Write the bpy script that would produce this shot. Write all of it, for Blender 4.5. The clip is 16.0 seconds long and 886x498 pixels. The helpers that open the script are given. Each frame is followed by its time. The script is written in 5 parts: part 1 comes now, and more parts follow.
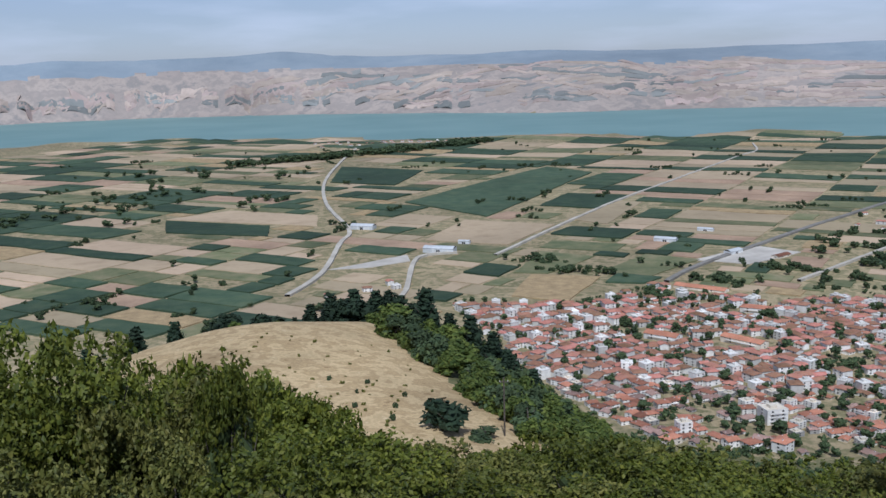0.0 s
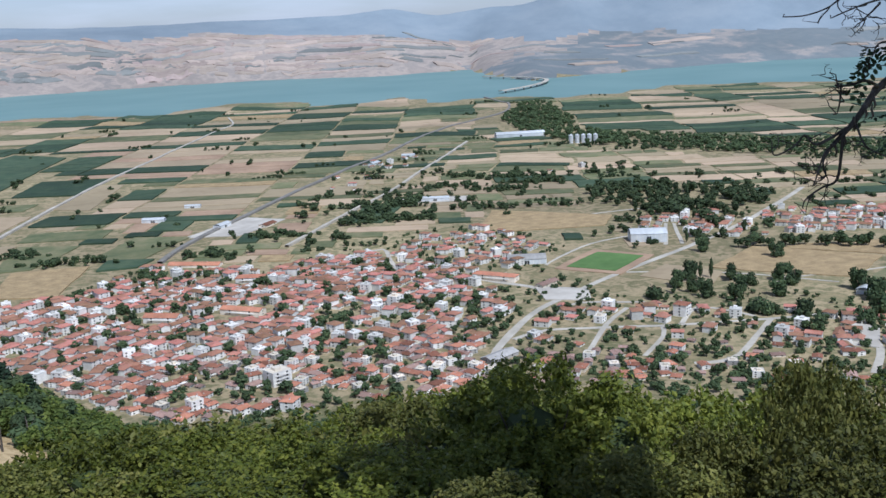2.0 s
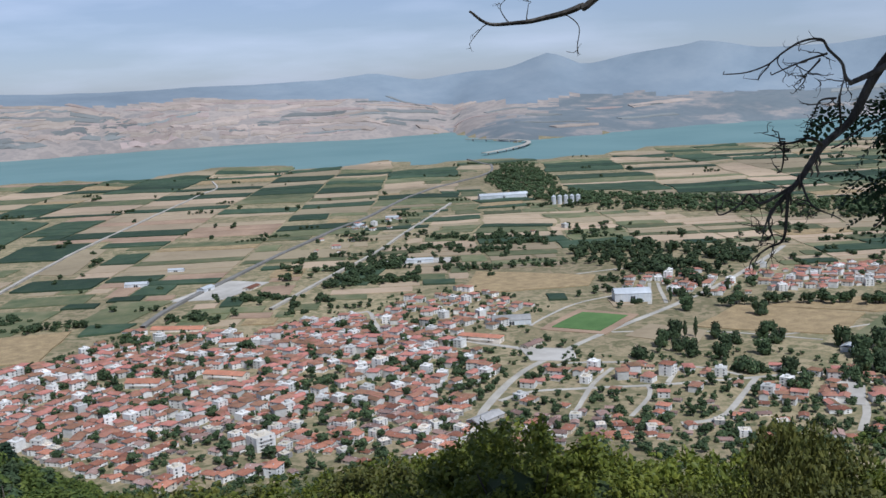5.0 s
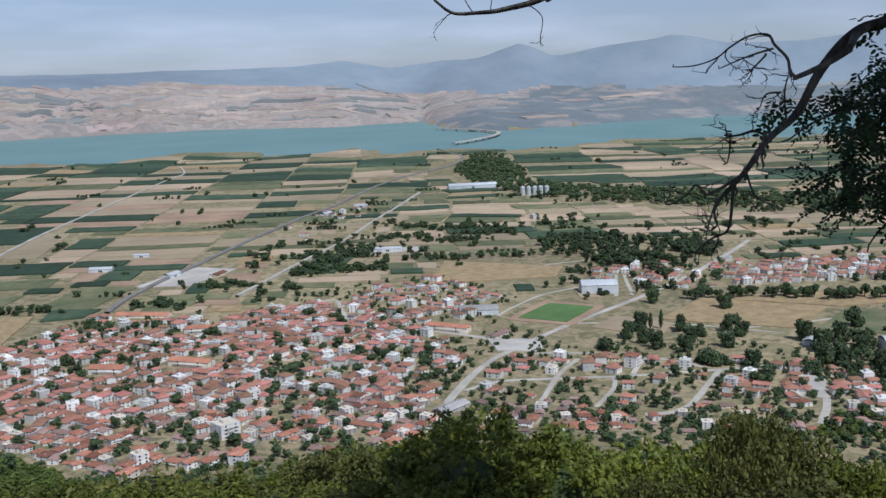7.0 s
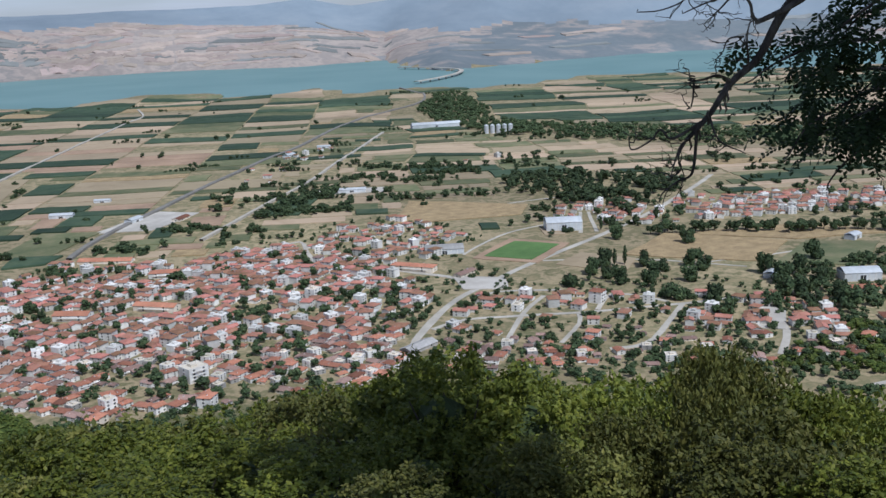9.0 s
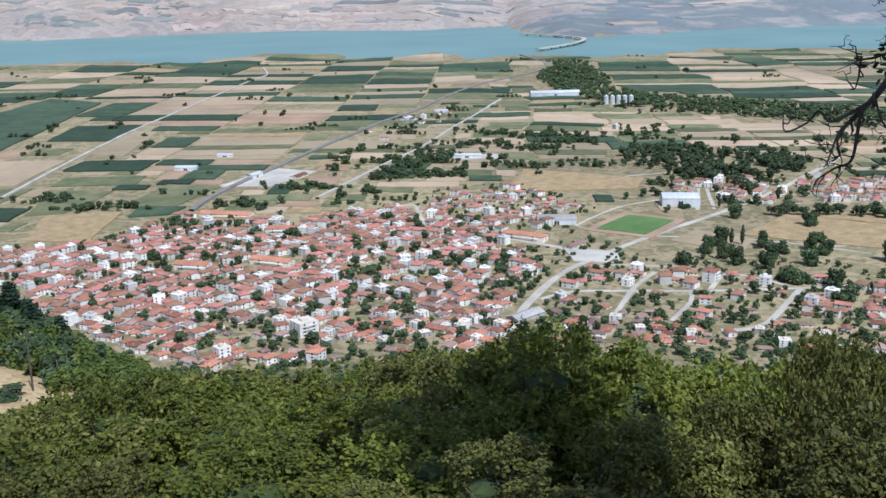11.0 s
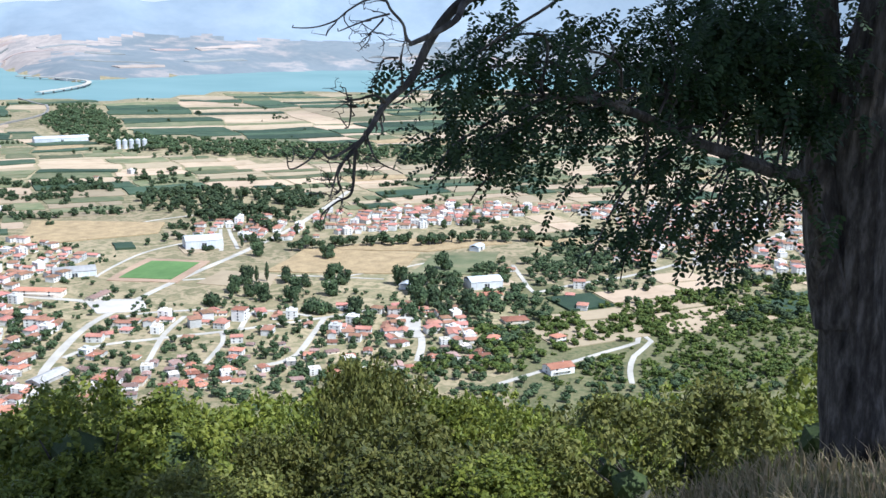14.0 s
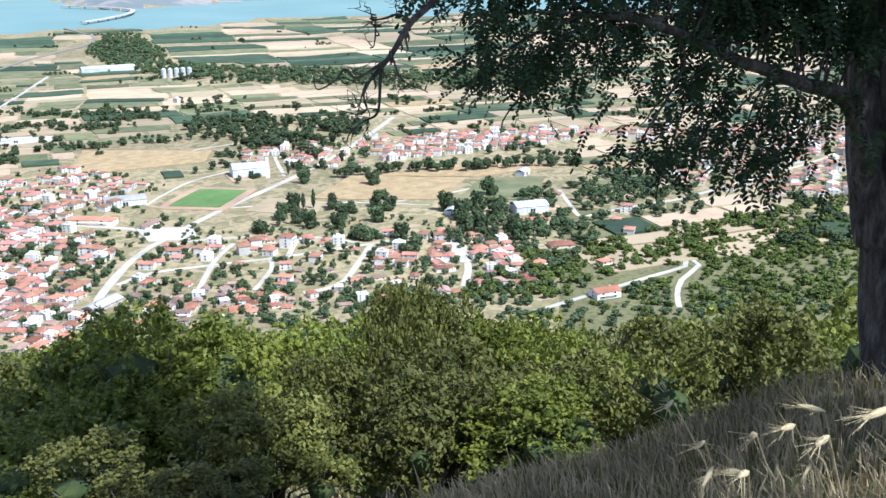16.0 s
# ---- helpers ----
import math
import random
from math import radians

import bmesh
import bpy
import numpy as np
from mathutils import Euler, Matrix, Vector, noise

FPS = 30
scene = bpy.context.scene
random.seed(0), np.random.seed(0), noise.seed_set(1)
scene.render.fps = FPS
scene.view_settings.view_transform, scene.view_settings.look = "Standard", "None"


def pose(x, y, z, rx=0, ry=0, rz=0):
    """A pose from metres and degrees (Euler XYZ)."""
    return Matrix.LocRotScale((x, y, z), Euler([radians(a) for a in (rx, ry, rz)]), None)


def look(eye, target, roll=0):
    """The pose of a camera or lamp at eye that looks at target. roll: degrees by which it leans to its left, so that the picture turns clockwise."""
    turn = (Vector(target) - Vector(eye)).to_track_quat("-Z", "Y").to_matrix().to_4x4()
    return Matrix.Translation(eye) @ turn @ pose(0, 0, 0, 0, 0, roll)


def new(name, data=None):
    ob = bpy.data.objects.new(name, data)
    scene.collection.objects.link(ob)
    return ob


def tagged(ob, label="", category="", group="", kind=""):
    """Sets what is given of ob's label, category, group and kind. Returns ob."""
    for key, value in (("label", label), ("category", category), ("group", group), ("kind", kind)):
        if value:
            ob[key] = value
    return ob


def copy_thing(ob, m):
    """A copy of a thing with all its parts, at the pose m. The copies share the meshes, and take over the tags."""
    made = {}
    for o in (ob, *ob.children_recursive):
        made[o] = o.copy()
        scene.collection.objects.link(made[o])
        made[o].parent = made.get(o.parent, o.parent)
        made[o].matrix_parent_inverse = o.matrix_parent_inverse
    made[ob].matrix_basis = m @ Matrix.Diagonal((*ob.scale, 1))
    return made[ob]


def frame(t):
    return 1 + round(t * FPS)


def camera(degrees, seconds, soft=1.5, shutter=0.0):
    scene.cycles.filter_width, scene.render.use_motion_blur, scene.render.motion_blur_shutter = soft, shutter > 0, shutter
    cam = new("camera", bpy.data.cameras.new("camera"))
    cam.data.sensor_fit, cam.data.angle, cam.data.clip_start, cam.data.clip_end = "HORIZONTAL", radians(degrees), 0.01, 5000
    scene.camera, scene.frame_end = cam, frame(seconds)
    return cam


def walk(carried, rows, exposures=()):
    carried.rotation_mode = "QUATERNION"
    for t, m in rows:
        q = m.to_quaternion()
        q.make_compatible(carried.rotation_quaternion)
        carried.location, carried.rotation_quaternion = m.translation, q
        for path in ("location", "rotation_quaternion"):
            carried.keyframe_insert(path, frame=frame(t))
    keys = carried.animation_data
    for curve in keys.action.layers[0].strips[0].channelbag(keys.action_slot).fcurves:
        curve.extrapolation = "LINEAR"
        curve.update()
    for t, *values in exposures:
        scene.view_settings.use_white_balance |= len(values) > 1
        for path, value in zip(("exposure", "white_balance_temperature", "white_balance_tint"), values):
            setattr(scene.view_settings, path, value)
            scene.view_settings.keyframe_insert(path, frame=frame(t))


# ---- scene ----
cam = camera(48.05, 16.0)
PATH = [
    (0.0, pose(0.057, 0.012, 199.867, 79.40, 1.65, -0.60)),
    (0.5, pose(0.057, 0.012, 199.867, 77.76, 3.05, -9.49)),
    (1.0, pose(0.018, -0.053, 199.879, 77.46, 2.92, -17.81)),
    (1.5, pose(0.053, -0.060, 199.877, 76.98, 2.94, -25.18)),
    (2.0, pose(0.027, -0.111, 199.880, 77.04, 2.43, -30.09)),
    (2.5, pose(0.049, -0.102, 199.880, 77.06, 0.94, -32.12)),
    (3.0, pose(0.092, -0.072, 199.869, 77.01, 0.00, -32.40)),
    (3.2, pose(0.116, -0.053, 199.864, 79.61, 0.58, -32.00)),
    (5.3, pose(0.161, -0.119, 199.866, 80.50, 3.04, -31.26)),
    (5.5, pose(0.155, -0.136, 199.868, 80.19, 3.03, -32.62)),
    (6.0, pose(0.181, -0.130, 199.863, 80.36, 4.08, -34.51)),
    (6.5, pose(0.189, -0.127, 199.861, 79.99, 2.39, -34.85)),
    (7.0, pose(0.174, -0.141, 199.860, 79.87, 1.65, -32.73)),
    (7.5, pose(0.191, -0.126, 199.857, 79.90, 1.55, -31.37)),
    (8.0, pose(0.183, -0.134, 199.862, 80.85, 0.97, -31.86)),
    (8.5, pose(0.180, -0.143, 199.870, 80.05, 1.30, -35.11)),
    (9.0, pose(0.158, -0.151, 199.883, 76.32, 2.24, -34.91)),
    (9.5, pose(0.188, -0.089, 199.882, 76.48, 1.42, -31.56)),
    (9.7, pose(0.172, -0.089, 199.882, 75.81, 1.42, -29.47)),
    (11.8, pose(0.178, -0.031, 199.878, 74.58, 0.75, -27.73)),
    (12.0, pose(0.141, -0.046, 199.884, 74.80, 0.69, -27.71)),
    (12.5, pose(0.118, -0.031, 199.881, 75.14, 0.53, -30.95)),
    (13.0, pose(0.139, -0.028, 199.877, 74.38, -0.47, -40.37)),
    (13.5, pose(0.157, -0.048, 199.878, 75.68, -1.16, -48.43)),
    (14.0, pose(0.194, -0.056, 199.875, 77.08, -1.04, -55.15)),
    (14.5, pose(0.165, -0.102, 199.883, 76.86, -0.52, -57.51)),
    (15.0, pose(0.165, -0.109, 199.881, 76.30, -0.48, -56.65)),
    (15.5, pose(0.182, -0.108, 199.872, 73.50, 0.06, -54.67)),
    (16.0, pose(0.178, -0.124, 199.869, 72.77, 0.18, -52.75)),
]
walk(cam, PATH, exposures=((0.0, -0.5, 5500, 11), (1.5, -0.3, 5450, 10), (3.0, -0.2, 5450, 10), (5.3, -0.45, 5550, 10), (8.5, -0.5, 5550, 10), (9.5, -0.34, 5500, 10), (12.0, 0.05, 5450, 10), (12.8, 0.12, 5450, 9), (14.0, 0.58, 5400, 9), (16.0, 0.72, 5450, 9)))

# ---- light ----
SUN_AZ, SUN_EL = 180.0, 55.0
world = bpy.data.worlds.new("sky")
scene.world = world
world.use_nodes = True
wn = world.node_tree
sky = wn.nodes.new("ShaderNodeTexSky")
sky.sky_type = "NISHITA"
sky.sun_disc = False
sky.sun_elevation = radians(SUN_EL)
sky.sun_rotation = radians(SUN_AZ)
sky.altitude = 400
sky.air_density, sky.dust_density, sky.ozone_density = 1.0, 0.5, 3.0
haze = wn.nodes.new("ShaderNodeHueSaturation")
veil_co = wn.nodes.new("ShaderNodeTexCoord")
veil_map = wn.nodes.new("ShaderNodeMapping")
veil_map.inputs["Scale"].default_value = (1.6, 1.6, 9.0)
veil = wn.nodes.new("ShaderNodeTexNoise")
veil.inputs["Scale"].default_value, veil.inputs["Detail"].default_value = 2.6, 6
wn.links.new(veil_co.outputs["Generated"], veil_map.inputs["Vector"])
wn.links.new(veil_map.outputs["Vector"], veil.inputs["Vector"])
for slot, lo, hi in (("Value", 1.0, 1.22), ("Saturation", 0.55, 0.25)):
    q = wn.nodes.new("ShaderNodeMapRange")
    q.inputs["From Min"].default_value, q.inputs["From Max"].default_value = 0.46, 0.72
    q.inputs["To Min"].default_value, q.inputs["To Max"].default_value = lo, hi
    wn.links.new(veil.outputs["Fac"], q.inputs["Value"])
    wn.links.new(q.outputs["Result"], haze.inputs[slot])
tint = wn.nodes.new("ShaderNodeMix")
tint.data_type, tint.blend_type = "RGBA", "MULTIPLY"
tint.inputs[0].default_value = 1.0
tint.inputs[7].default_value = (0.94, 0.97, 1.1, 1)
wn.links.new(sky.outputs["Color"], haze.inputs["Color"])
wn.links.new(haze.outputs["Color"], tint.inputs[6])
wn.links.new(tint.outputs[2], wn.nodes["Background"].inputs["Color"])
wn.nodes["Background"].inputs["Strength"].default_value = 0.1
sun = new("sun", bpy.data.lights.new("sun", "SUN"))
sun.data.energy, sun.data.angle, sun.data.color = 4.3, radians(0.53), (1.0, 0.95, 0.86)
SUN_DIR = Vector((math.sin(radians(SUN_AZ)) * math.cos(radians(SUN_EL)), math.cos(radians(SUN_AZ)) * math.cos(radians(SUN_EL)), math.sin(radians(SUN_EL))))
sun.matrix_world = look(SUN_DIR * 600 + Vector((0, 0, 200)), (0, 0, 200))
scene.view_settings.exposure = 0.0

# ---- materials ----
def mat(name, colors, scale=1.0, rough=0.9, bump=0.0, bump_scale=None, spread=0.0, metal=0.0, detail=6.0, spec=0.3, island=0.0, trans=0.0, patch=None, upright=1.0):
    """A rough procedural surface: colours blended by noise at two scales; spread: brightness varied object by object; island: piece by piece."""
    m = bpy.data.materials.new(name)
    m.use_nodes = True
    nt = m.node_tree
    n, l = nt.nodes, nt.links
    b = n["Principled BSDF"]
    b.inputs["Roughness"].default_value = rough
    b.inputs["Metallic"].default_value = metal
    b.inputs["Specular IOR Level"].default_value = spec
    geo = n.new("ShaderNodeNewGeometry")
    tc = n.new("ShaderNodeTexCoord")
    co = tc.outputs["Object"]
    if patch:
        co = geo.outputs["Position"]
    if upright != 1.0:
        mp = n.new("ShaderNodeMapping")
        mp.inputs["Scale"].default_value = (1, 1, upright)
        l.new(co, mp.inputs["Vector"])
        co = mp.outputs["Vector"]
    fine = n.new("ShaderNodeTexNoise")
    fine.inputs["Scale"].default_value = scale
    fine.inputs["Detail"].default_value = detail
    fine.inputs["Roughness"].default_value = 0.65
    l.new(co, fine.inputs["Vector"])
    ramp = n.new("ShaderNodeValToRGB")
    els = ramp.color_ramp.elements
    k = len(colors)
    for i, c in enumerate(colors):
        p = 0.32 + 0.36 * i / max(1, k - 1)
        e = els[i] if i < 2 else els.new(p)
        e.position, e.color = p, (*c, 1)
    l.new(fine.outputs["Fac"], ramp.inputs["Fac"])
    col = ramp.outputs["Color"]
    hsv = n.new("ShaderNodeHueSaturation")
    coarse = n.new("ShaderNodeTexNoise")
    coarse.inputs["Scale"].default_value = scale * 0.13
    coarse.inputs["Detail"].default_value = 3
    l.new(co, coarse.inputs["Vector"])
    mr = n.new("ShaderNodeMapRange")
    mr.inputs["From Min"].default_value, mr.inputs["From Max"].default_value = 0.3, 0.7
    mr.inputs["To Min"].default_value, mr.inputs["To Max"].default_value = 0.8, 1.2
    l.new(coarse.outputs["Fac"], mr.inputs["Value"])
    val = mr.outputs["Result"]
    for amount, src in ((spread, "o"), (island, "i")):
        if amount:
            if src == "o":
                r = n.new("ShaderNodeObjectInfo").outputs["Random"]
            else:
                r = geo.outputs["Random Per Island"]
            q = n.new("ShaderNodeMapRange")
            q.inputs["To Min"].default_value, q.inputs["To Max"].default_value = 1 - amount, 1 + amount
            l.new(r, q.inputs["Value"])
            mul = n.new("ShaderNodeMath")
            mul.operation = "MULTIPLY"
            l.new(val, mul.inputs[0])
            l.new(q.outputs["Result"], mul.inputs[1])
            val = mul.outputs["Value"]
            qh = n.new("ShaderNodeMapRange")
            qh.inputs["To Min"].default_value, qh.inputs["To Max"].default_value = 0.5 + 0.05 * amount, 0.5 - 0.05 * amount
            l.new(r, qh.inputs["Value"])
            l.new(qh.outputs["Result"], hsv.inputs["Hue"])
    l.new(val, hsv.inputs["Value"])
    l.new(col, hsv.inputs["Color"])
    l.new(hsv.outputs["Color"], b.inputs["Base Color"])
    if bump:
        bn = n.new("ShaderNodeTexNoise")
        bn.inputs["Scale"].default_value = bump_scale or scale * 3
        bn.inputs["Detail"].default_value = 5
        l.new(co, bn.inputs["Vector"])
        bp = n.new("ShaderNodeBump")
        bp.inputs["Strength"].default_value = 0.6
        bp.inputs["Distance"].default_value = bump
        l.new(bn.outputs["Fac"], bp.inputs["Height"])
        l.new(bp.outputs["Normal"], b.inputs["Normal"])
    if trans:
        tl = n.new("ShaderNodeBsdfTranslucent")
        mx = n.new("ShaderNodeMixShader")
        mx.inputs["Fac"].default_value = trans
        l.new(hsv.outputs["Color"], tl.inputs["Color"])
        l.new(b.outputs["BSDF"], mx.inputs[1])
        l.new(tl.outputs["BSDF"], mx.inputs[2])
        l.new(mx.outputs["Shader"], n["Material Output"].inputs["Surface"])
    return m


M = {}
M["plain"] = mat("plain_ground", [(0.11, 0.12, 0.055), (0.34, 0.27, 0.155), (0.20, 0.185, 0.095), (0.42, 0.33, 0.20), (0.15, 0.15, 0.07), (0.38, 0.30, 0.18)], 0.03, 0.95, patch=True, detail=9.0)
M["slope"] = mat("hillside_soil", [(0.06, 0.075, 0.03), (0.13, 0.135, 0.06), (0.20, 0.18, 0.09), (0.10, 0.11, 0.05)], 0.25, 0.95, 0.08, 3.0, patch=True, detail=10.0)
M["dry"] = mat("dry_grass_hill", [(0.24, 0.165, 0.085), (0.36, 0.26, 0.14), (0.44, 0.33, 0.18), (0.30, 0.21, 0.11)], 0.8, 0.95, 0.2, 3.0, patch=True, detail=9.0)
M["knoll"] = mat("sunburnt_hill_grass", [(0.30, 0.205, 0.10), (0.52, 0.38, 0.20), (0.40, 0.285, 0.145), (0.62, 0.47, 0.26), (0.47, 0.345, 0.18), (0.66, 0.52, 0.31)], 0.3, 0.95, 0.25, 2.5, patch=True, detail=11.0)
M["tan"] = mat("stubble_field", [(0.36, 0.275, 0.175), (0.45, 0.35, 0.23), (0.40, 0.31, 0.20)], 0.03, 0.95, spread=0.22, patch=True)
M["crop"] = mat("dark_green_crop", [(0.036, 0.066, 0.038), (0.052, 0.085, 0.048), (0.075, 0.105, 0.058)], 0.05, 0.9, 0.4, 0.6, spread=0.3, patch=True)
M["lightcrop"] = mat("light_green_crop", [(0.10, 0.125, 0.06), (0.16, 0.17, 0.085), (0.24, 0.215, 0.12)], 0.04, 0.9, 0.3, 0.5, spread=0.25, patch=True)
M["road"] = mat("pale_road", [(0.46, 0.42, 0.355), (0.54, 0.50, 0.43)], 0.3, 0.9, patch=True)
M["asphalt"] = mat("worn_asphalt", [(0.21, 0.195, 0.175), (0.27, 0.255, 0.23)], 0.3, 0.85, patch=True)
M["gravel"] = mat("white_gravel", [(0.48, 0.44, 0.38), (0.60, 0.56, 0.50)], 0.08, 0.95, patch=True)
M["wall"] = mat("lime_washed_wall", [(0.78, 0.75, 0.70), (0.85, 0.83, 0.79)], 0.5, 0.9, spread=0.12)
M["wall_cream"] = mat("cream_render", [(0.66, 0.59, 0.48), (0.74, 0.67, 0.56)], 0.5, 0.9, spread=0.2)
M["wall_grey"] = mat("grey_render", [(0.34, 0.33, 0.31), (0.44, 0.42, 0.40)], 0.5, 0.9, spread=0.2)
M["roof"] = mat("clay_roof_tiles", [(0.27, 0.12, 0.082), (0.41, 0.175, 0.105), (0.33, 0.175, 0.13)], 0.9, 0.85, 0.05, 3.0, spread=0.5, island=0.1)
M["roof_old"] = mat("weathered_roof_tiles", [(0.25, 0.155, 0.125), (0.34, 0.22, 0.18), (0.30, 0.21, 0.18)], 0.9, 0.9, 0.05, 3.0, spread=0.35, island=0.08)
M["roof_far"] = mat("mixed_roof_tiles", [(0.27, 0.135, 0.095), (0.42, 0.20, 0.13), (0.34, 0.205, 0.16)], 0.5, 0.9, island=0.4, patch=True)
M["wall_far"] = mat("mixed_pale_walls", [(0.62, 0.60, 0.55), (0.82, 0.80, 0.76)], 0.3, 0.9, island=0.25, patch=True)
M["glass"] = mat("dark_window_glass", [(0.03, 0.035, 0.04), (0.06, 0.065, 0.07)], 2.0, 0.15, spec=0.5)
M["metal"] = mat("pale_sheet_metal", [(0.55, 0.57, 0.58), (0.66, 0.68, 0.69)], 0.3, 0.45, spec=0.4)
M["leaf_far"] = mat("broadleaf_foliage", [(0.04, 0.064, 0.03), (0.06, 0.09, 0.038), (0.085, 0.118, 0.046)], 0.6, 0.8, spread=0.3, island=0.4)
M["pine"] = mat("pine_foliage", [(0.014, 0.03, 0.016), (0.026, 0.045, 0.022)], 0.6, 0.8, spread=0.25, island=0.3)
M["bark"] = mat("grey_bark", [(0.045, 0.037, 0.03), (0.10, 0.085, 0.07), (0.16, 0.14, 0.12)], 6.0, 0.95, 0.03, 9.0)
M["leaf_a"] = mat("oak_leaves", [(0.09, 0.115, 0.015), (0.138, 0.162, 0.023), (0.192, 0.215, 0.034)], 1.2, 0.55, spread=0.25, island=0.4, trans=0.3)
M["leaf_b"] = mat("olive_green_leaves", [(0.098, 0.11, 0.023), (0.145, 0.152, 0.034), (0.195, 0.195, 0.048)], 1.2, 0.6, spread=0.25, island=0.4, trans=0.25)
M["leaf_c"] = mat("bright_leaves", [(0.145, 0.178, 0.026), (0.20, 0.232, 0.037), (0.255, 0.285, 0.05)], 1.2, 0.5, spread=0.2, island=0.35, trans=0.35)
M["locust"] = mat("locust_leaflets", [(0.022, 0.045, 0.013), (0.038, 0.068, 0.02)], 1.5, 0.6, island=0.35, trans=0.15)
M["straw"] = mat("dry_straw", [(0.28, 0.225, 0.125), (0.41, 0.335, 0.195), (0.54, 0.445, 0.27)], 3.0, 0.8, island=0.45, trans=0.25)
M["straw_pale"] = mat("pale_barley_ear", [(0.58, 0.47, 0.28), (0.72, 0.62, 0.40)], 8.0, 0.7, trans=0.3)
# darker than the leaves: paints the shade inside a bush
M["leaf_shade"] = mat("shade_dark_bush_foliage", [(0.03, 0.045, 0.014), (0.06, 0.085, 0.025)], 9.0, 0.8, 0.1, 12.0)
M["leaf_slope"] = mat("slope_scrub_foliage", [(0.06, 0.092, 0.018), (0.095, 0.13, 0.027), (0.14, 0.18, 0.038)], 0.4, 0.7, island=0.4, trans=0.2, patch=True)
M["bark_locust"] = mat("furrowed_locust_bark", [(0.014, 0.012, 0.010), (0.06, 0.052, 0.044), (0.15, 0.133, 0.115)], 16.0, 0.95, 0.04, 24.0, upright=0.3)
M["grassgreen"] = mat("mown_grass", [(0.09, 0.17, 0.05), (0.13, 0.22, 0.07)], 0.08, 0.9, patch=True)
M["dirt"] = mat("reddish_dirt", [(0.36, 0.24, 0.16), (0.44, 0.31, 0.21)], 0.15, 0.95, patch=True)
# land beyond the lake: distance haze painted into pale, bluish base colours
M["far"] = mat("hazed_farmland", [(0.23, 0.225, 0.215), (0.37, 0.315, 0.28), (0.31, 0.275, 0.25), (0.42, 0.355, 0.31), (0.27, 0.25, 0.235), (0.38, 0.325, 0.285)], 0.006, 1.0, detail=10.0, patch=True)
M["far_tan"] = mat("hazed_pale_field", [(0.38, 0.31, 0.26), (0.46, 0.38, 0.32)], 0.02, 1.0, spread=0.15, patch=True)
M["far_rose"] = mat("hazed_rosy_field", [(0.34, 0.27, 0.24), (0.42, 0.34, 0.30)], 0.02, 1.0, spread=0.15, patch=True)
M["far_hill"] = mat("hazed_scrub_hills", [(0.17, 0.20, 0.215), (0.205, 0.23, 0.24), (0.18, 0.21, 0.225), (0.23, 0.245, 0.25), (0.36, 0.325, 0.30), (0.21, 0.235, 0.245)], 0.005, 1.0, detail=10.0, patch=True)
M["far_dark"] = mat("hazed_dark_field", [(0.21, 0.22, 0.21), (0.26, 0.265, 0.25)], 0.02, 1.0, spread=0.25, patch=True)
M["mountain"] = mat("hazed_mountain", [(0.22, 0.27, 0.315), (0.255, 0.305, 0.35), (0.29, 0.335, 0.375)], 0.004, 1.0, detail=8.0, patch=True)


def water_material():
    m = bpy.data.materials.new("lake_water")
    m.use_nodes = True
    nt = m.node_tree
    n, l = nt.nodes, nt.links
    b = n["Principled BSDF"]
    geo = n.new("ShaderNodeNewGeometry")
    tx = n.new("ShaderNodeTexNoise")
    tx.inputs["Scale"].default_value, tx.inputs["Detail"].default_value = 0.003, 5
    l.new(geo.outputs["Position"], tx.inputs["Vector"])
    r = n.new("ShaderNodeValToRGB")
    r.color_ramp.elements[0].position, r.color_ramp.elements[1].position = 0.35, 0.65
    r.color_ramp.elements[0].color, r.color_ramp.elements[1].color = (0.17, 0.285, 0.275, 1), (0.21, 0.33, 0.315, 1)
    l.new(tx.outputs["Fac"], r.inputs["Fac"])
    l.new(r.outputs["Color"], b.inputs["Base Color"])
    b.inputs["Roughness"].default_value = 0.5
    b.inputs["Specular IOR Level"].default_value = 0.25
    return m


M["water"] = water_material()

# ---- the land ----
def lerp(x, xs, ys):
    return float(np.interp(x, xs, ys))


def fbm(x, y, s, octaves=4):
    return noise.fractal(Vector((x / s, y / s, 3.7)), 1.0, 2.0, octaves)


NEAR_AZ = (-40, -15, -3, 6.5, 14, 20, 25, 27.5, 29.5, 33, 36.5, 39, 44, 49, 56, 70, 110)
NEAR_R = (3150, 3100, 2770, 2750, 2640, 2770, 2580, 2740, 2470, 2680, 2530, 2640, 2880, 2830, 3000, 3200, 3400)
FAR_AZ = (-40, -15, -6, 6.5, 13, 20, 26.5, 31.5, 33, 35, 39, 48, 56, 70, 110)
FAR_R = (4600, 4560, 4330, 3900, 3980, 4040, 3900, 4120, 3600, 3300, 3530, 4020, 4250, 4400, 4500)
RIDGE_AZ = (-40, -14, -8.5, -5.5, 4, 9, 14.5, 23, 27, 30, 33, 35, 37.2, 39, 41, 45.5, 48, 52, 60, 90, 120)
RIDGE_Z = (240, 240, 262, 236, 240, 232, 230, 232, 259, 212, 251, 262, 318, 249, 274, 324, 290, 285, 320, 330, 250)
LAND_AZ = (-40, 0, 9, 17, 27, 33, 40, 46, 60, 110)
LAND_Z = (190, 190, 185, 180, 145, 100, 90, 105, 115, 120)
NEAR_SLOPE_AZ = (-60, 20, 34, 45, 56, 66, 77, 105, 150, 180)
NEAR_SLOPE = (0.45, 0.47, 0.45, 0.43, 0.35, 0.28, 0.165, 0.05, -0.12, -0.15)


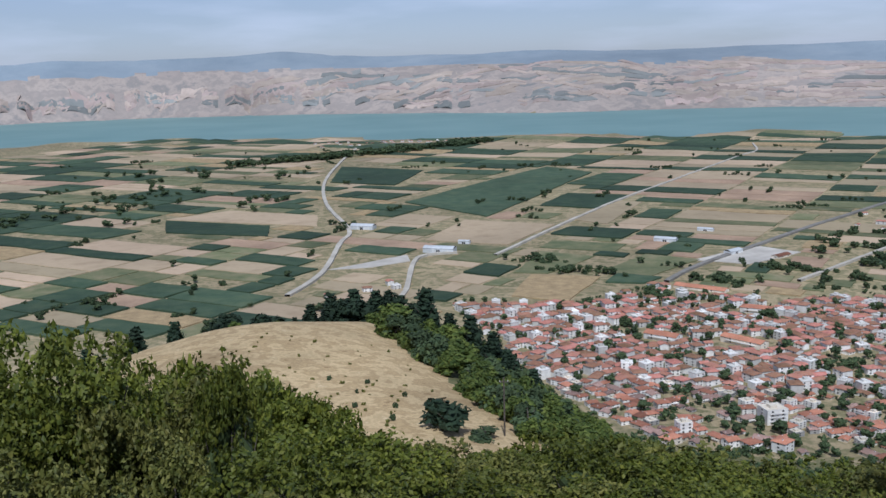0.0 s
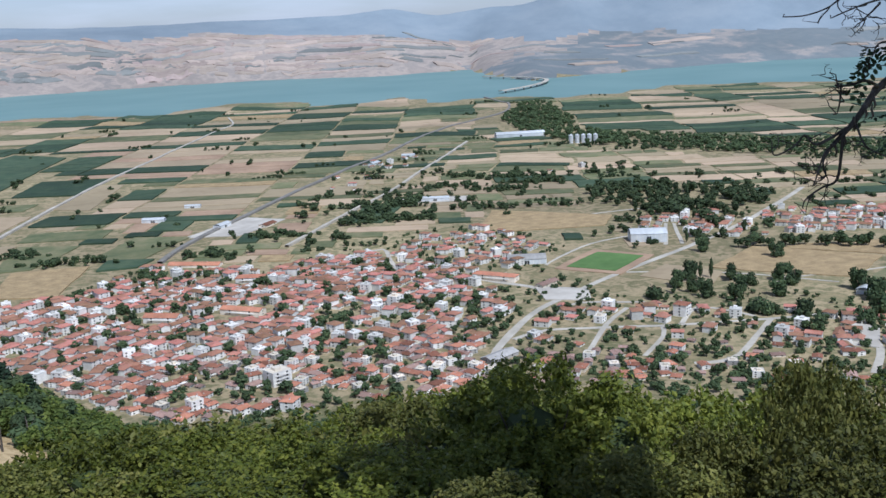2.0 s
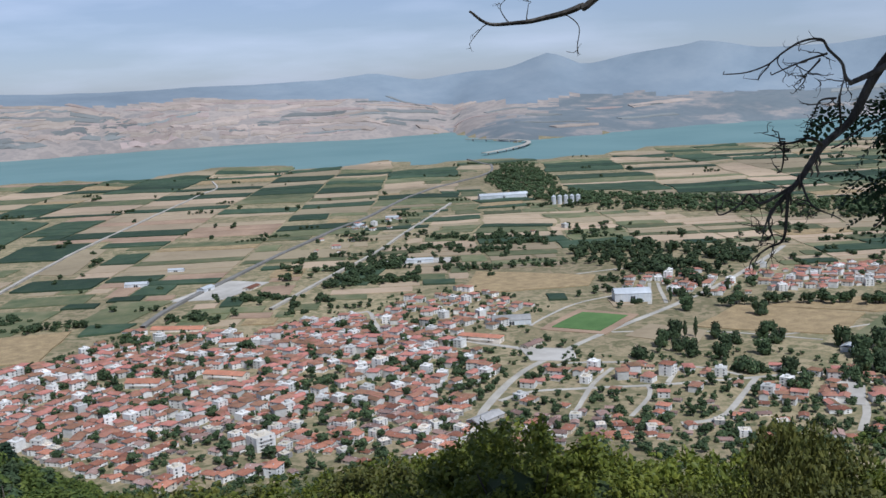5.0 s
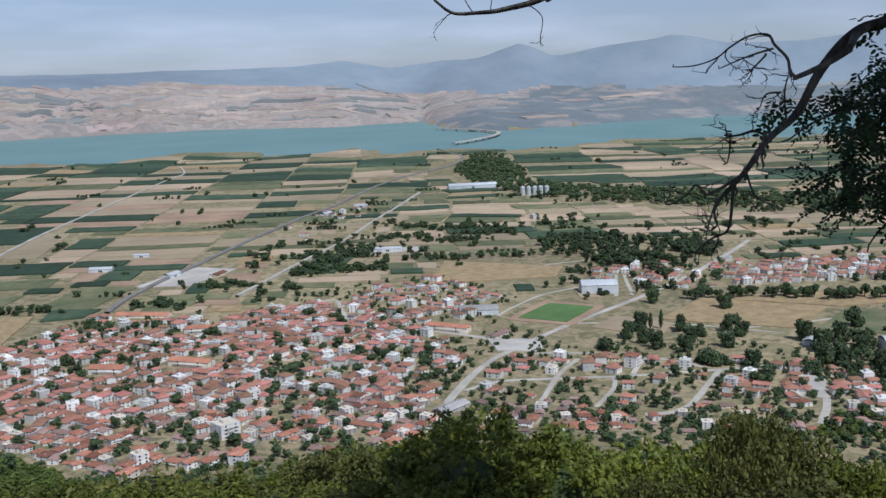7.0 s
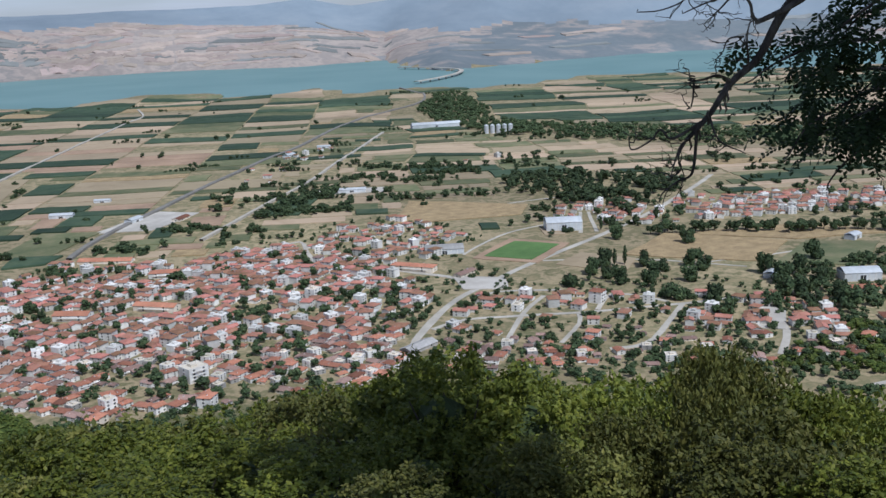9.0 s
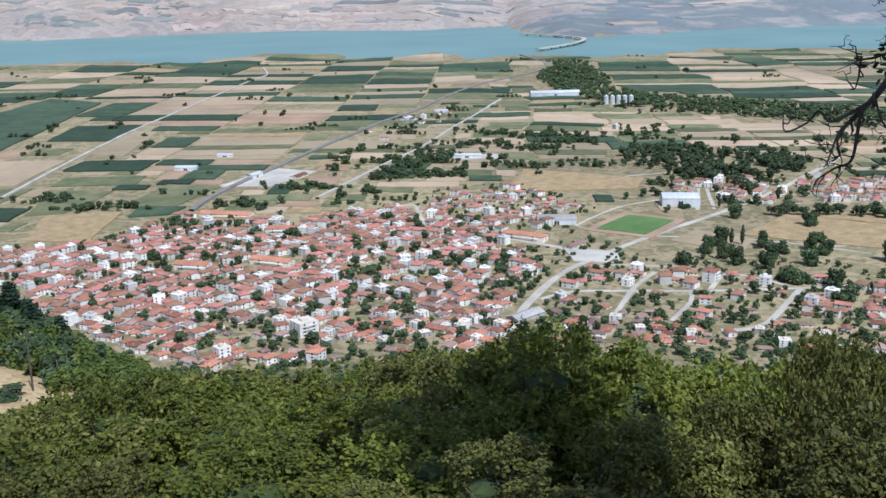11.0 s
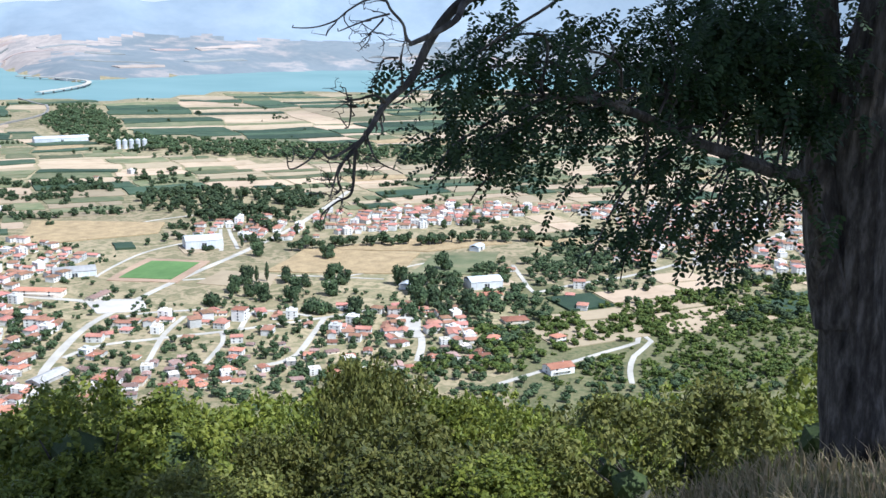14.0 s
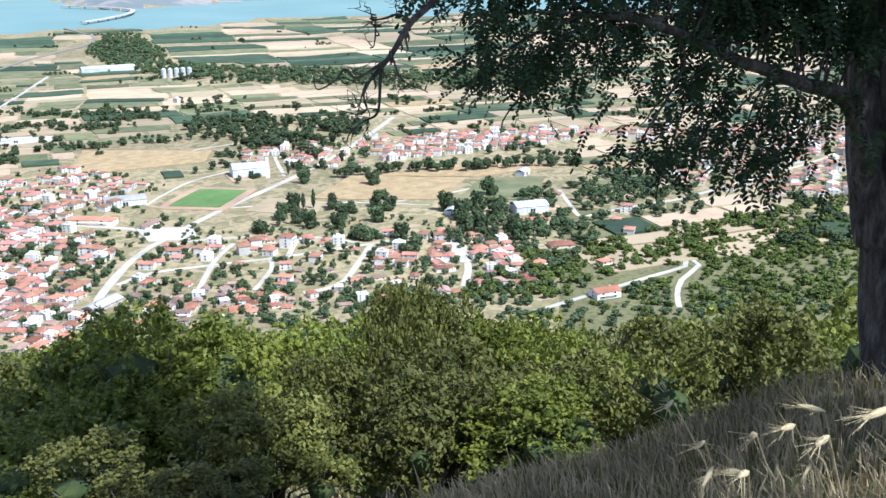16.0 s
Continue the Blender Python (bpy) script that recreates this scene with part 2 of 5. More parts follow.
def shore(az):
    wob = 28 * fbm(az * 12, 0, 10, 3)
    return lerp(az, NEAR_AZ, NEAR_R) + wob, lerp(az, FAR_AZ, FAR_R) + 1.6 * wob


def on_knoll(x, y):
    """How far inside the dry hilltop a place lies, in metres; below zero outside."""
    right = ((9.5 - x) * 68 - (y - 120.6) * 23) / 71.8
    return min(right, 196 - y + 0.35 * (x + 15), x + 80, y - 88)


def ground_z(x, y):
    r = math.hypot(x, y)
    az = math.degrees(math.atan2(x, y))
    fwd = abs(az - 25)
    s1 = lerp(az if az > -60 else -60 - az, NEAR_SLOPE_AZ, NEAR_SLOPE)
    steep = lerp(fwd, (0, 80, 115, 150), (0.47, 0.42, 0.05, -0.12))
    z = 198.35 - s1 * min(r, 6) - steep * max(0, r - 6)
    if 40 < az < 110:
        z -= lerp(az, (40, 52, 95, 110), (0, 0.2, 0.2, 0)) * max(0, min(r, 16) - 6)
    z = min(z, 230)
    if r > 20:
        z += 1.6 * fbm(x, y, 45) * min(1, (r - 20) / 40)
    d = on_knoll(x, y)
    if d > -120 and y > 60:
        k = 152.8 - 0.08 * (y - 165) - 0.09 * (x + 15) + 0.5 * fbm(x, y, 25)
        k -= 0.006 * max(0, -25 - x) ** 2
        if d < 14:
            k -= 0.0075 * (14 - d) ** 2 if d > -20 else 0.0075 * 1156 + 0.62 * (-20 - d)
        z = max(z, k)
    base = 1.2 * fbm(x, y, 160)
    if az > 72 and r > 350:
        base += min(1.0, (az - 72) / 25) * (r - 350) * 0.035
    z = max(z, base) if r < 700 else base
    if r > 1800:
        rn, rf = shore(az)
        hill = 9 * max(0, fbm(x, y, 240) + 0.25) * min(1, max(0, (r - rn + 700) / 500))
        z += hill
        if r > rn - 60:
            z = z * max(0, min(1, (rn - r) / 60 + 0.2)) - 5 * min(1, max(0, (r - rn) / 25 + 0.3))
        if r > rf - 20:
            u = (r - rf)
            top = lerp(az, RIDGE_AZ, RIDGE_Z)
            full = max(200, 4950 - rf)
            f = max(0, u / full)
            flat = lerp(az, LAND_AZ, LAND_Z)
            land = flat * min(1, f * 1.5) + (4 + 7 * f) * fbm(x, y, 380)
            peak = max(0, (f - 0.66) / 0.34)
            land += (top - flat) * peak ** 1.2 * (0.98 + 0.12 * fbm(x, y, 420, 5) * (1 - peak * 0.7))
            z = -4 + max(0, min(1, (u + 20) / 40)) * 5 + max(0, land) * min(1, max(0, u) / 60)
    return z


def build_ground():
    rings = [0.0] + [0.5 * 1.043 ** k for k in range(220) if 0.5 * 1.043 ** k < 3700]
    while rings[-1] < 4960:
        rings.append(rings[-1] + 28)
    angles = [-35 + 0.6 * k for k in range(int(145 / 0.6))] + [110 + 5 * k for k in range(43)]
    verts, faces, mats = [], [], []
    n = len(angles)
    for r in rings:
        for a in angles:
            x, y = r * math.sin(radians(a)), r * math.cos(radians(a))
            verts.append((x, y, ground_z(x, y)))
    for i in range(len(rings) - 1):
        for j in range(n):
            k = (j + 1) % n
            faces.append((i * n + j, i * n + k, (i + 1) * n + k, (i + 1) * n + j))
            r, a = (rings[i] + rings[i + 1]) / 2, angles[j] + 0.3
            x, y = r * math.sin(radians(a)), r * math.cos(radians(a))
            if on_knoll(x, y) > -2 and y > 60:
                mats.append(2)
            elif r < 490 or (60 < a < 110 and r < 760 + 60 * fbm(x, y, 60)):
                mats.append(1)
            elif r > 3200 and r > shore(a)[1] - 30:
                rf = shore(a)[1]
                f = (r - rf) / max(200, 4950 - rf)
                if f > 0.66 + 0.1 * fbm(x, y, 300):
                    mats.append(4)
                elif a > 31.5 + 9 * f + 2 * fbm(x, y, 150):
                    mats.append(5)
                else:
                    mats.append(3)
            else:
                mats.append(0)
    me = bpy.data.meshes.new("ground")
    me.from_pydata(verts, [], faces)
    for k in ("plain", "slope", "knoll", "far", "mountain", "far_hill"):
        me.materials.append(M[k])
    me.polygons.foreach_set("material_index", mats)
    me.polygons.foreach_set("use_smooth", [True] * len(faces))
    me.update()
    ob = new("ground", me)
    return tagged(ob, "hillside, farmed plain and far mountains in haze-pale colours", "ground", kind="structure")


build_ground()


def mesh_object(name, bm, material, parent=None, smooth=False):
    me = bpy.data.meshes.new(name)
    bm.to_mesh(me)
    bm.free()
    for q in material if isinstance(material, (list, tuple)) else [material]:
        me.materials.append(q)
    if smooth:
        me.polygons.foreach_set("use_smooth", [True] * len(me.polygons))
    ob = new(name, me)
    if parent:
        ob.parent = parent
    return ob


def part(name, bm, material, parent, label="", smooth=False):
    ob = mesh_object(name, bm, material, parent, smooth)
    return tagged(ob, label) if label else ob


def add_box(bm, x0, y0, z0, x1, y1, z1, m=None, index=0):
    vs = [bm.verts.new(v) for v in ((x0, y0, z0), (x1, y0, z0), (x1, y1, z0), (x0, y1, z0), (x0, y0, z1), (x1, y0, z1), (x1, y1, z1), (x0, y1, z1))]
    if m:
        for v in vs:
            v.co = m @ v.co
    for f in ((3, 2, 1, 0), (4, 5, 6, 7), (0, 1, 5, 4), (1, 2, 6, 5), (2, 3, 7, 6), (3, 0, 4, 7)):
        bm.faces.new([vs[i] for i in f]).material_index = index


bm = bmesh.new()
for a in range(-40, 115, 5):
    vs = [bm.verts.new((r * math.sin(radians(b)), r * math.cos(radians(b)), -1.4)) for r, b in ((2200, a), (4700, a), (4700, a + 5), (2200, a + 5))]
    bm.faces.new(vs)
bmesh.ops.remove_doubles(bm, verts=bm.verts, dist=0.01)
bmesh.ops.recalc_face_normals(bm, faces=bm.faces)
water = tagged(mesh_object("water", bm, M["water"]), "turquoise lake water with a smooth surface", "lake", kind="structure")


def ribbon(name, pts, width, material, label, lift=0.25, kind="structure", category="road"):
    """A road that follows its centre line over the land."""
    fine = []
    for k in range(len(pts) - 1):
        p0, p1, p2, p3 = (Vector((*pts[min(max(i, 0), len(pts) - 1)], 0)) for i in (k - 1, k, k + 1, k + 2))
        steps = max(2, int((p2 - p1).length / 12))
        for s in range(steps):
            u = s / steps
            fine.append(0.5 * ((2 * p1) + (p2 - p0) * u + (2 * p0 - 5 * p1 + 4 * p2 - p3) * u * u + (3 * p1 - p0 - 3 * p2 + p3) * u ** 3))
    fine.append(Vector((*pts[-1], 0)))
    bm = bmesh.new()
    rows = []
    for i, p in enumerate(fine):
        d = (fine[min(i + 1, len(fine) - 1)] - fine[max(i - 1, 0)]).normalized()
        s = Vector((-d.y, d.x, 0)) * width / 2 * (1 + 0.15 * fbm(p.x, p.y, 18))
        row = []
        for q in (p + s, p - s):
            z = max(ground_z(q.x, q.y), ground_z(p.x, p.y)) + lift
            row += [(q.x, q.y, z), (q.x, q.y, z - 1.2 - lift)]
        rows.append([bm.verts.new(v) for v in row])
    for a, b in zip(rows, rows[1:]):
        bm.faces.new((a[0], a[2], b[2], b[0]))
        bm.faces.new((a[1], a[0], b[0], b[1]))
        bm.faces.new((a[2], a[3], b[3], b[2]))
    bmesh.ops.recalc_face_normals(bm, faces=bm.faces)
    return tagged(mesh_object(name, bm, material), label, category, kind=kind)

# ---- roads over the plain ----
ROADS = (
    ("road", [(296, 470), (316, 495), (375, 543), (421, 565), (488, 590), (583, 621), (679, 655), (760, 690), (836, 726), (900, 760)], 8, "road", "broad pale asphalt main road leaving the town"),
    ("road", [(421, 565), (417, 604), (404, 630), (392, 660)], 8, "road", "dusty pale side road by the school"),
    ("road", [(60, 1020), (177, 1250), (277, 1428), (412, 1656), (603, 1967), (669, 2065), (720, 2250)], 7, "road", "long straight pale farm road between fields"),
    ("road", [(205, 873), (246, 930), (323, 1014), (420, 1119), (552, 1253), (685, 1381), (921, 1617), (1173, 1790), (1300, 1960), (1390, 2200)], 9, "asphalt", "grey asphalt road running to the lake"),
    ("road", [(318, 855), (418, 953), (522, 1054), (632, 1172), (774, 1325), (860, 1420)], 6, "road", "narrow pale farm road"),
    ("road", [(-135, 860), (-114, 957), (-111, 1118), (-109, 1210), (-162, 1449), (-194, 1731), (-199, 2057), (-190, 2400)], 9, "road", "winding pale road to the lakeside village"),
    ("road", [(-40, 820), (-30, 865), (-21, 1014), (20, 1040)], 8, "road", "short pale road to a storage hall"),
)
ROADS += (
    ("road", [(335, 505), (363, 508), (395, 488), (433, 464), (460, 451), (496, 435), (540, 420)], 5.5, "road", "pale concrete village street"),
    ("road", [(404, 543), (419, 545), (442, 527), (455, 517)], 5, "road", "pale concrete lane by the main road"),
    ("road", [(440, 464), (473, 485), (485, 465), (488, 446)], 5, "road", "pale concrete lane round a white block"),
    ("road", [(361, 460), (401, 493), (436, 514)], 5, "road", "steep pale concrete lane"),
    ("road", [(379, 431), (412, 451), (425, 466)], 4.5, "road", "narrow pale lane between gardens"),
    ("road", [(393, 404), (407, 397), (425, 399), (456, 416), (491, 436)], 5.5, "road", "pale village street with a bend"),
    ("road", [(352, 786), (386, 792), (372, 750), (361, 715)], 6, "road", "pale road climbing into the upper quarter"),
)
ROADS += (
    ("road", [(460, 334), (498, 359), (522, 391)], 7, "road", "pale widening street end"),
    ("road", [(636, 354), (686, 341), (745, 318), (865, 293), (960, 270)], 6, "road", "pale country road past meadows"),
    ("road", [(704, 414), (670, 385), (648, 366), (636, 354)], 5, "road", "pale curved lane"),
    ("road", [(457, 275), (484, 268), (545, 252), (575, 243), (590, 250), (583, 237), (550, 234), (524, 225), (505, 215)], 5, "road", "pale hairpin mountain road with pale verges"),
    ("road", [(464, 649), (489, 664), (541, 687), (591, 692)], 4, "road", "pale farm track past the pitch"),
    ("road", [(509, 822), (580, 800), (650, 792), (690, 782)], 4, "road", "pale track along a yellow field"),
    ("road", [(590, 644), (610, 665), (627, 684), (653, 713)], 5, "road", "pale lane beside the sports hall"),
)
ROADS += (
    ("road", [(604, 638), (620, 658), (635, 678), (659, 708)], 5, "road", "pale street between the hall and the houses"),
    ("road", [(560, 497), (590, 500), (640, 480), (700, 470)], 3.5, "road", "dirt path across the dry meadow"),
    ("road", [(500, 590), (540, 560), (575, 520), (600, 470)], 3.5, "road", "dirt path under the meadow trees"),
)
for name, pts, w, m, label in ROADS:
    open_land = max(y for _, y in pts) > 1000
    ribbon(name, pts, (0.6 if open_land else 0.68) * w, M[m], label, 2.3 if open_land else 0.25)

# ---- fields ----
def inside(x, y, poly):
    c = False
    for (x0, y0), (x1, y1) in zip(poly, poly[1:] + poly[:1]):
        if (y0 > y) != (y1 > y) and x < (x1 - x0) * (y - y0) / (y1 - y0) + x0:
            c = not c
    return c


def near_road(x, y, gap):
    for _, pts, w, _, _ in ROADS:
        for (x0, y0), (x1, y1) in zip(pts, pts[1:]):
            dx, dy = x1 - x0, y1 - y0
            u = max(0, min(1, ((x - x0) * dx + (y - y0) * dy) / (dx * dx + dy * dy)))
            if math.hypot(x0 + u * dx - x, y0 + u * dy - y) < gap + w / 2:
                return True
    return False


CROPS = {
    "tan": ("harvested stubble field with pale straw rows", 0.18),
    "dry": ("ripe golden grain field with tractor lines", 0.5),
    "crop": ("dark green irrigated crop field in rows", 1.3),
    "lightcrop": ("light green meadow field with dry patches", 0.4),
    "dirt": ("ploughed reddish-brown bare field", 0.15),
    "gravel": ("white gravel yard of a works", 0.25),
    "grassgreen": ("bright green mown turf", 0.3),
}


def field(corners, crop, name="field", label="", lift=0.0, category="field"):
    """One parcel of land: a gently bumpy top with crisp, slightly uneven sides that follows the land."""
    text, high = CROPS[crop]
    high += lift
    c = [Vector((*p, 0)) for p in corners]
    nu = max(2, min(14, int((c[1] - c[0]).length / 14)))
    nv = max(2, min(14, int((c[3] - c[0]).length / 14)))
    bm = bmesh.new()
    grid = []
    for i in range(nu + 1):
        row = []
        for j in range(nv + 1):
            u, v = i / nu, j / nv
            p = c[0] * (1 - u) * (1 - v) + c[1] * u * (1 - v) + c[2] * u * v + c[3] * (1 - u) * v
            edge = i in (0, nu) or j in (0, nv)
            bend = 26 * max(0.0, min(1.0, (math.degrees(math.atan2(p.x, p.y)) - 22) / 12)) * max(0.0, min(1.0, (p.length - 1000) / 500)) if p.length < 3200 else 0.0
            p.x, p.y = p.x + bend * fbm(p.x, p.y, 170), p.y + bend * fbm(p.y, p.x, 190)
            p.x += 2.0 * fbm(p.x, p.y, 31)
            p.y += 2.0 * fbm(p.y, p.x, 37)
            z = ground_z(p.x, p.y) + high * (1.0 + 0.35 * fbm(p.x, p.y, 17))
            if edge:
                z -= 0.1 * high
            row.append(bm.verts.new((p.x, p.y, z + 0.45)))
        grid.append(row)
    for i in range(nu):
        for j in range(nv):
            bm.faces.new((grid[i][j], grid[i + 1][j], grid[i + 1][j + 1], grid[i][j + 1]))
    rim = [grid[i][0] for i in range(nu + 1)] + [grid[nu][j] for j in range(1, nv + 1)] + [grid[i][nv] for i in range(nu - 1, -1, -1)] + [grid[0][j] for j in range(nv - 1, 0, -1)]
    low = [bm.verts.new(v.co - Vector((0, 0, high + 2.0))) for v in rim]
    for i in range(len(rim)):
        k = (i + 1) % len(rim)
        bm.faces.new((rim[i], low[i], low[k], rim[k]))
    bmesh.ops.recalc_face_normals(bm, faces=bm.faces)
    ob = mesh_object(name, bm, M[crop])
    return tagged(ob, label or text, category, group="fields of the plain")


BIG = (
    ([(-46, 1443), (66, 1287), (278, 1760), (211, 1880)], "crop"),
    ([(-15, 1127), (78, 1083), (145, 1212), (36, 1268)], "tan"),
    ([(62, 836), (106, 808), (150, 905), (88, 925)], "dry"),
    ([(73, 935), (105, 926), (161, 1001), (110, 1040)], "lightcrop"),
    ([(152, 924), (190, 894), (259, 965), (214, 1002)], "lightcrop"),
    ([(-340, 1230), (-203, 1178), (-215, 1261), (-367, 1333)], "crop"),
    ([(142, 1368), (215, 1327), (286, 1442), (199, 1494)], "crop"),
    ([(165, 1249), (208, 1203), (288, 1375), (251, 1396)], "tan"),
    ([(-184, 1725), (-69, 1655), (-24, 1886), (-188, 1997)], "crop"),
    ([(-370, 1348), (-153, 1251), (-163, 1346), (-299, 1415)], "tan"),
    ([(410, 925), (438, 897), (500, 970), (460, 985)], "crop"),
)
BIG += (
    ([(485, 790), (601, 742), (639, 776), (560, 880)], "dry"),
    ([(250, 965), (299, 935), (368, 985), (338, 1023)], "gravel"),
    ([(-112, 972), (-66, 978), (-28, 1003), (-33, 1036)], "gravel"),
    ([(500, 985), (572, 950), (590, 975), (520, 1010)], "gravel"),
    ([(110, 1060), (185, 1020), (205, 1060), (130, 1100)], "lightcrop"),
    ([(150, 880), (185, 870), (205, 893), (168, 915)], "crop"),
)
for corners, crop in BIG:
    field(corners, crop)

TOWN = [(8, 828), (30, 712), (58, 595), (106, 487), (173, 470), (252, 440), (336, 395), (478, 298), (620, 330), (560, 470), (452, 545), (520, 700), (515, 830), (420, 830), (271, 790), (198, 870), (100, 810)]
MEADOW = [(465, 560), (500, 470), (560, 440), (651, 400), (790, 440), (800, 520), (687, 600), (590, 610), (520, 580)]
QUARTER = [(670, 757), (787, 690), (930, 590), (960, 500), (850, 530), (683, 615), (640, 640), (600, 690)]
FAREAST = [(882, 355), (776, 369), (790, 234), (926, 115), (1210, 160), (1130, 346), (955, 530)]
WOODBAND = [(1100, 1690), (1300, 1900), (1371, 1900), (1190, 1560), (1085, 1420), (1092, 1300), (1145, 1195), (1205, 1080), (1255, 960), (1330, 760), (1250, 740), (1095, 925), (1030, 1035), (985, 1165), (970, 1290), (1010, 1480)]
PINEBAND = [(712, 909), (784, 886), (830, 802), (826, 724), (690, 640), (640, 630), (679, 709), (669, 756), (672, 852)]
KEEP_OUT = [TOWN, MEADOW, QUARTER, FAREAST, WOODBAND, PINEBAND] + [c for c, _ in BIG]

ax_u, ax_v = Vector((0.51, 0.86, 0)), Vector((0.86, -0.51, 0))
rnd = random.Random(4)
TAKEN = {}


def parcel(u, v, deep, wide, tries):
    """Plant one parcel, or the halves of it that clear roads, woods and houses."""
    if deep < 12 or wide < 18:
        return
    mid = ax_u * (u + deep / 2) + ax_v * (v + wide / 2)
    r, az = mid.length, math.degrees(math.atan2(mid.x, mid.y))
    if not (-26 < az < 80 and 600 < r < shore(az)[0] - 110):
        return
    cs = [ax_u * (u + a * deep + (1.5 if a == 0 else -1.5)) + ax_v * (v + b * wide + (2 if b == 0 else -2)) for a, b in ((0, 0), (1, 0), (1, 1), (0, 1))]
    cs = [(p.x, p.y) for p in cs]
    test = cs + [(mid.x, mid.y)] + [((cs[i][0] + cs[i - 1][0]) / 2, (cs[i][1] + cs[i - 1][1]) / 2) for i in range(4)]
    bad = any(inside(x, y, poly) for x, y in test for poly in KEEP_OUT) or any(inside(px, py, cs) for c, _ in BIG for px, py in c) or any(near_road(x, y, 2) for x, y in test)
    if bad:
        if tries:
            if wide > deep:
                parcel(u, v, deep, wide / 2, tries - 1)
                parcel(u, v + wide / 2, deep, wide / 2, tries - 1)
            else:
                parcel(u, v, deep / 2, wide, tries - 1)
                parcel(u + deep / 2, v, deep / 2, wide, tries - 1)
        return
    q = rnd.random()
    green = 0.36 if az < 22 else 0.14 if r < 1500 else 0.30
    crop = "crop" if q < green else "lightcrop" if q < green + (0.20 if az < 22 else 0.28) else "dirt" if q < green + 0.26 else "dry" if q < green + 0.32 else "tan"
    if rnd.random() < 0.93:
        field(cs, crop)


v = -2200.0
while v < 1500:
    wide = rnd.uniform(80, 190)
    u = 450.0 + rnd.uniform(0, 60)
    while u < 3200:
        deep = rnd.uniform(20, 74) * (0.75 + u / 4000)
        here = ax_u * u + ax_v * v
        near = here.length < 1150 or (here.x > 0.42 * here.y and here.length < 1650)
        if near:
            deep = rnd.uniform(20, 52)
            cut = rnd.uniform(0.35, 0.65) * wide
            parcel(u, v, deep, cut, 2)
            parcel(u, v + cut, deep, wide - cut, 2)
        else:
            parcel(u, v, deep, wide, 2)
        u += deep + 0.5
    v += wide + 0.5

field([(473, 632), (494, 598), (545, 622), (525, 657)], "grassgreen", "sports_pitch", "bright green mown football pitch with dirt border", 0.25, "pitch")
field([(462, 634), (492, 588), (556, 620), (528, 667)], "dirt", "running_track", "reddish dirt track round the football pitch", 0.0, "track")
for k, (cs, crop) in enumerate((([(560, 560), (620, 470), (690, 500), (640, 590)], "dry"), ([(640, 585), (700, 500), (780, 460), (760, 530)], "dry"), ([(500, 575), (520, 520), (560, 545), (540, 590)], "tan"), ([(620, 460), (660, 410), (740, 450), (700, 490)], "lightcrop"))):
    field(cs, crop, "meadow", "dry summer meadow with yellow grass and bare earth", -0.1, "meadow")
field([(404, 566), (428, 545), (446, 572), (420, 602)], "gravel", "road_junction", "dusty pale road junction beside the school", -0.1, "junction")
field([(486, 372), (497, 358), (530, 384), (522, 398)], "gravel", "street_end", "pale widened street end between houses", -0.1, "street")

# parcels of the farmland beyond the lake, their colours paled as by haze
CROPS["far_tan"] = ("distant grain field beyond the lake in a haze-pale colour", 0.5)
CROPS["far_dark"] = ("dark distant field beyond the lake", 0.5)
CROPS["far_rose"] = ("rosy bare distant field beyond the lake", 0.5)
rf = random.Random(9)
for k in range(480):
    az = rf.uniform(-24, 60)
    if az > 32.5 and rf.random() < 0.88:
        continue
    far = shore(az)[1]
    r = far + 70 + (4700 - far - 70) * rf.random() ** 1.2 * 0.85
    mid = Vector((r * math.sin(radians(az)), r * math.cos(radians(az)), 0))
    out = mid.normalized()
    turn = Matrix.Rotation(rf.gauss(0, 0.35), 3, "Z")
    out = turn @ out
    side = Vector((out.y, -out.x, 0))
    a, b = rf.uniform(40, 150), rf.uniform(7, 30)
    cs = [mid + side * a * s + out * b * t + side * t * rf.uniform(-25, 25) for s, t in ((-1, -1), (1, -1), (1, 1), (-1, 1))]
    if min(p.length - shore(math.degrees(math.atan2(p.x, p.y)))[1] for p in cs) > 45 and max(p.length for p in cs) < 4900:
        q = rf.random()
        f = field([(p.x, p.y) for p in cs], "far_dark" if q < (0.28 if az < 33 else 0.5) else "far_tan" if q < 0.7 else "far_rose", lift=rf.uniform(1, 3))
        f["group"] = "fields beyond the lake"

# ---- houses ----
def gable_roof(bm, w, d, h, rise, over=0.45, thick=0.22):
    """Ridge along x; two pitched slabs with eaves."""
    for s in (-1, 1):
        y0, y1 = s * (d / 2 + over), 0.0
        drop = rise * over / (d / 2)
        top = [(-w / 2 - over, y0, h - drop), (w / 2 + over, y0, h - drop), (w / 2 + over, y1, h + rise), (-w / 2 - over, y1, h + rise)]
        a = [bm.verts.new(p) for p in top]
        b = [bm.verts.new((p[0], p[1], p[2] + thick)) for p in top]
        for i in range(4):
            k = (i + 1) % 4
            bm.faces.new((a[i], a[k], b[k], b[i]))
        bm.faces.new(a[::-1])
        bm.faces.new(b)
    bmesh.ops.recalc_face_normals(bm, faces=bm.faces)
    add_box(bm, -w / 2 - over, -0.16, h + rise + thick - 0.1, w / 2 + over, 0.16, h + rise + thick + 0.1)


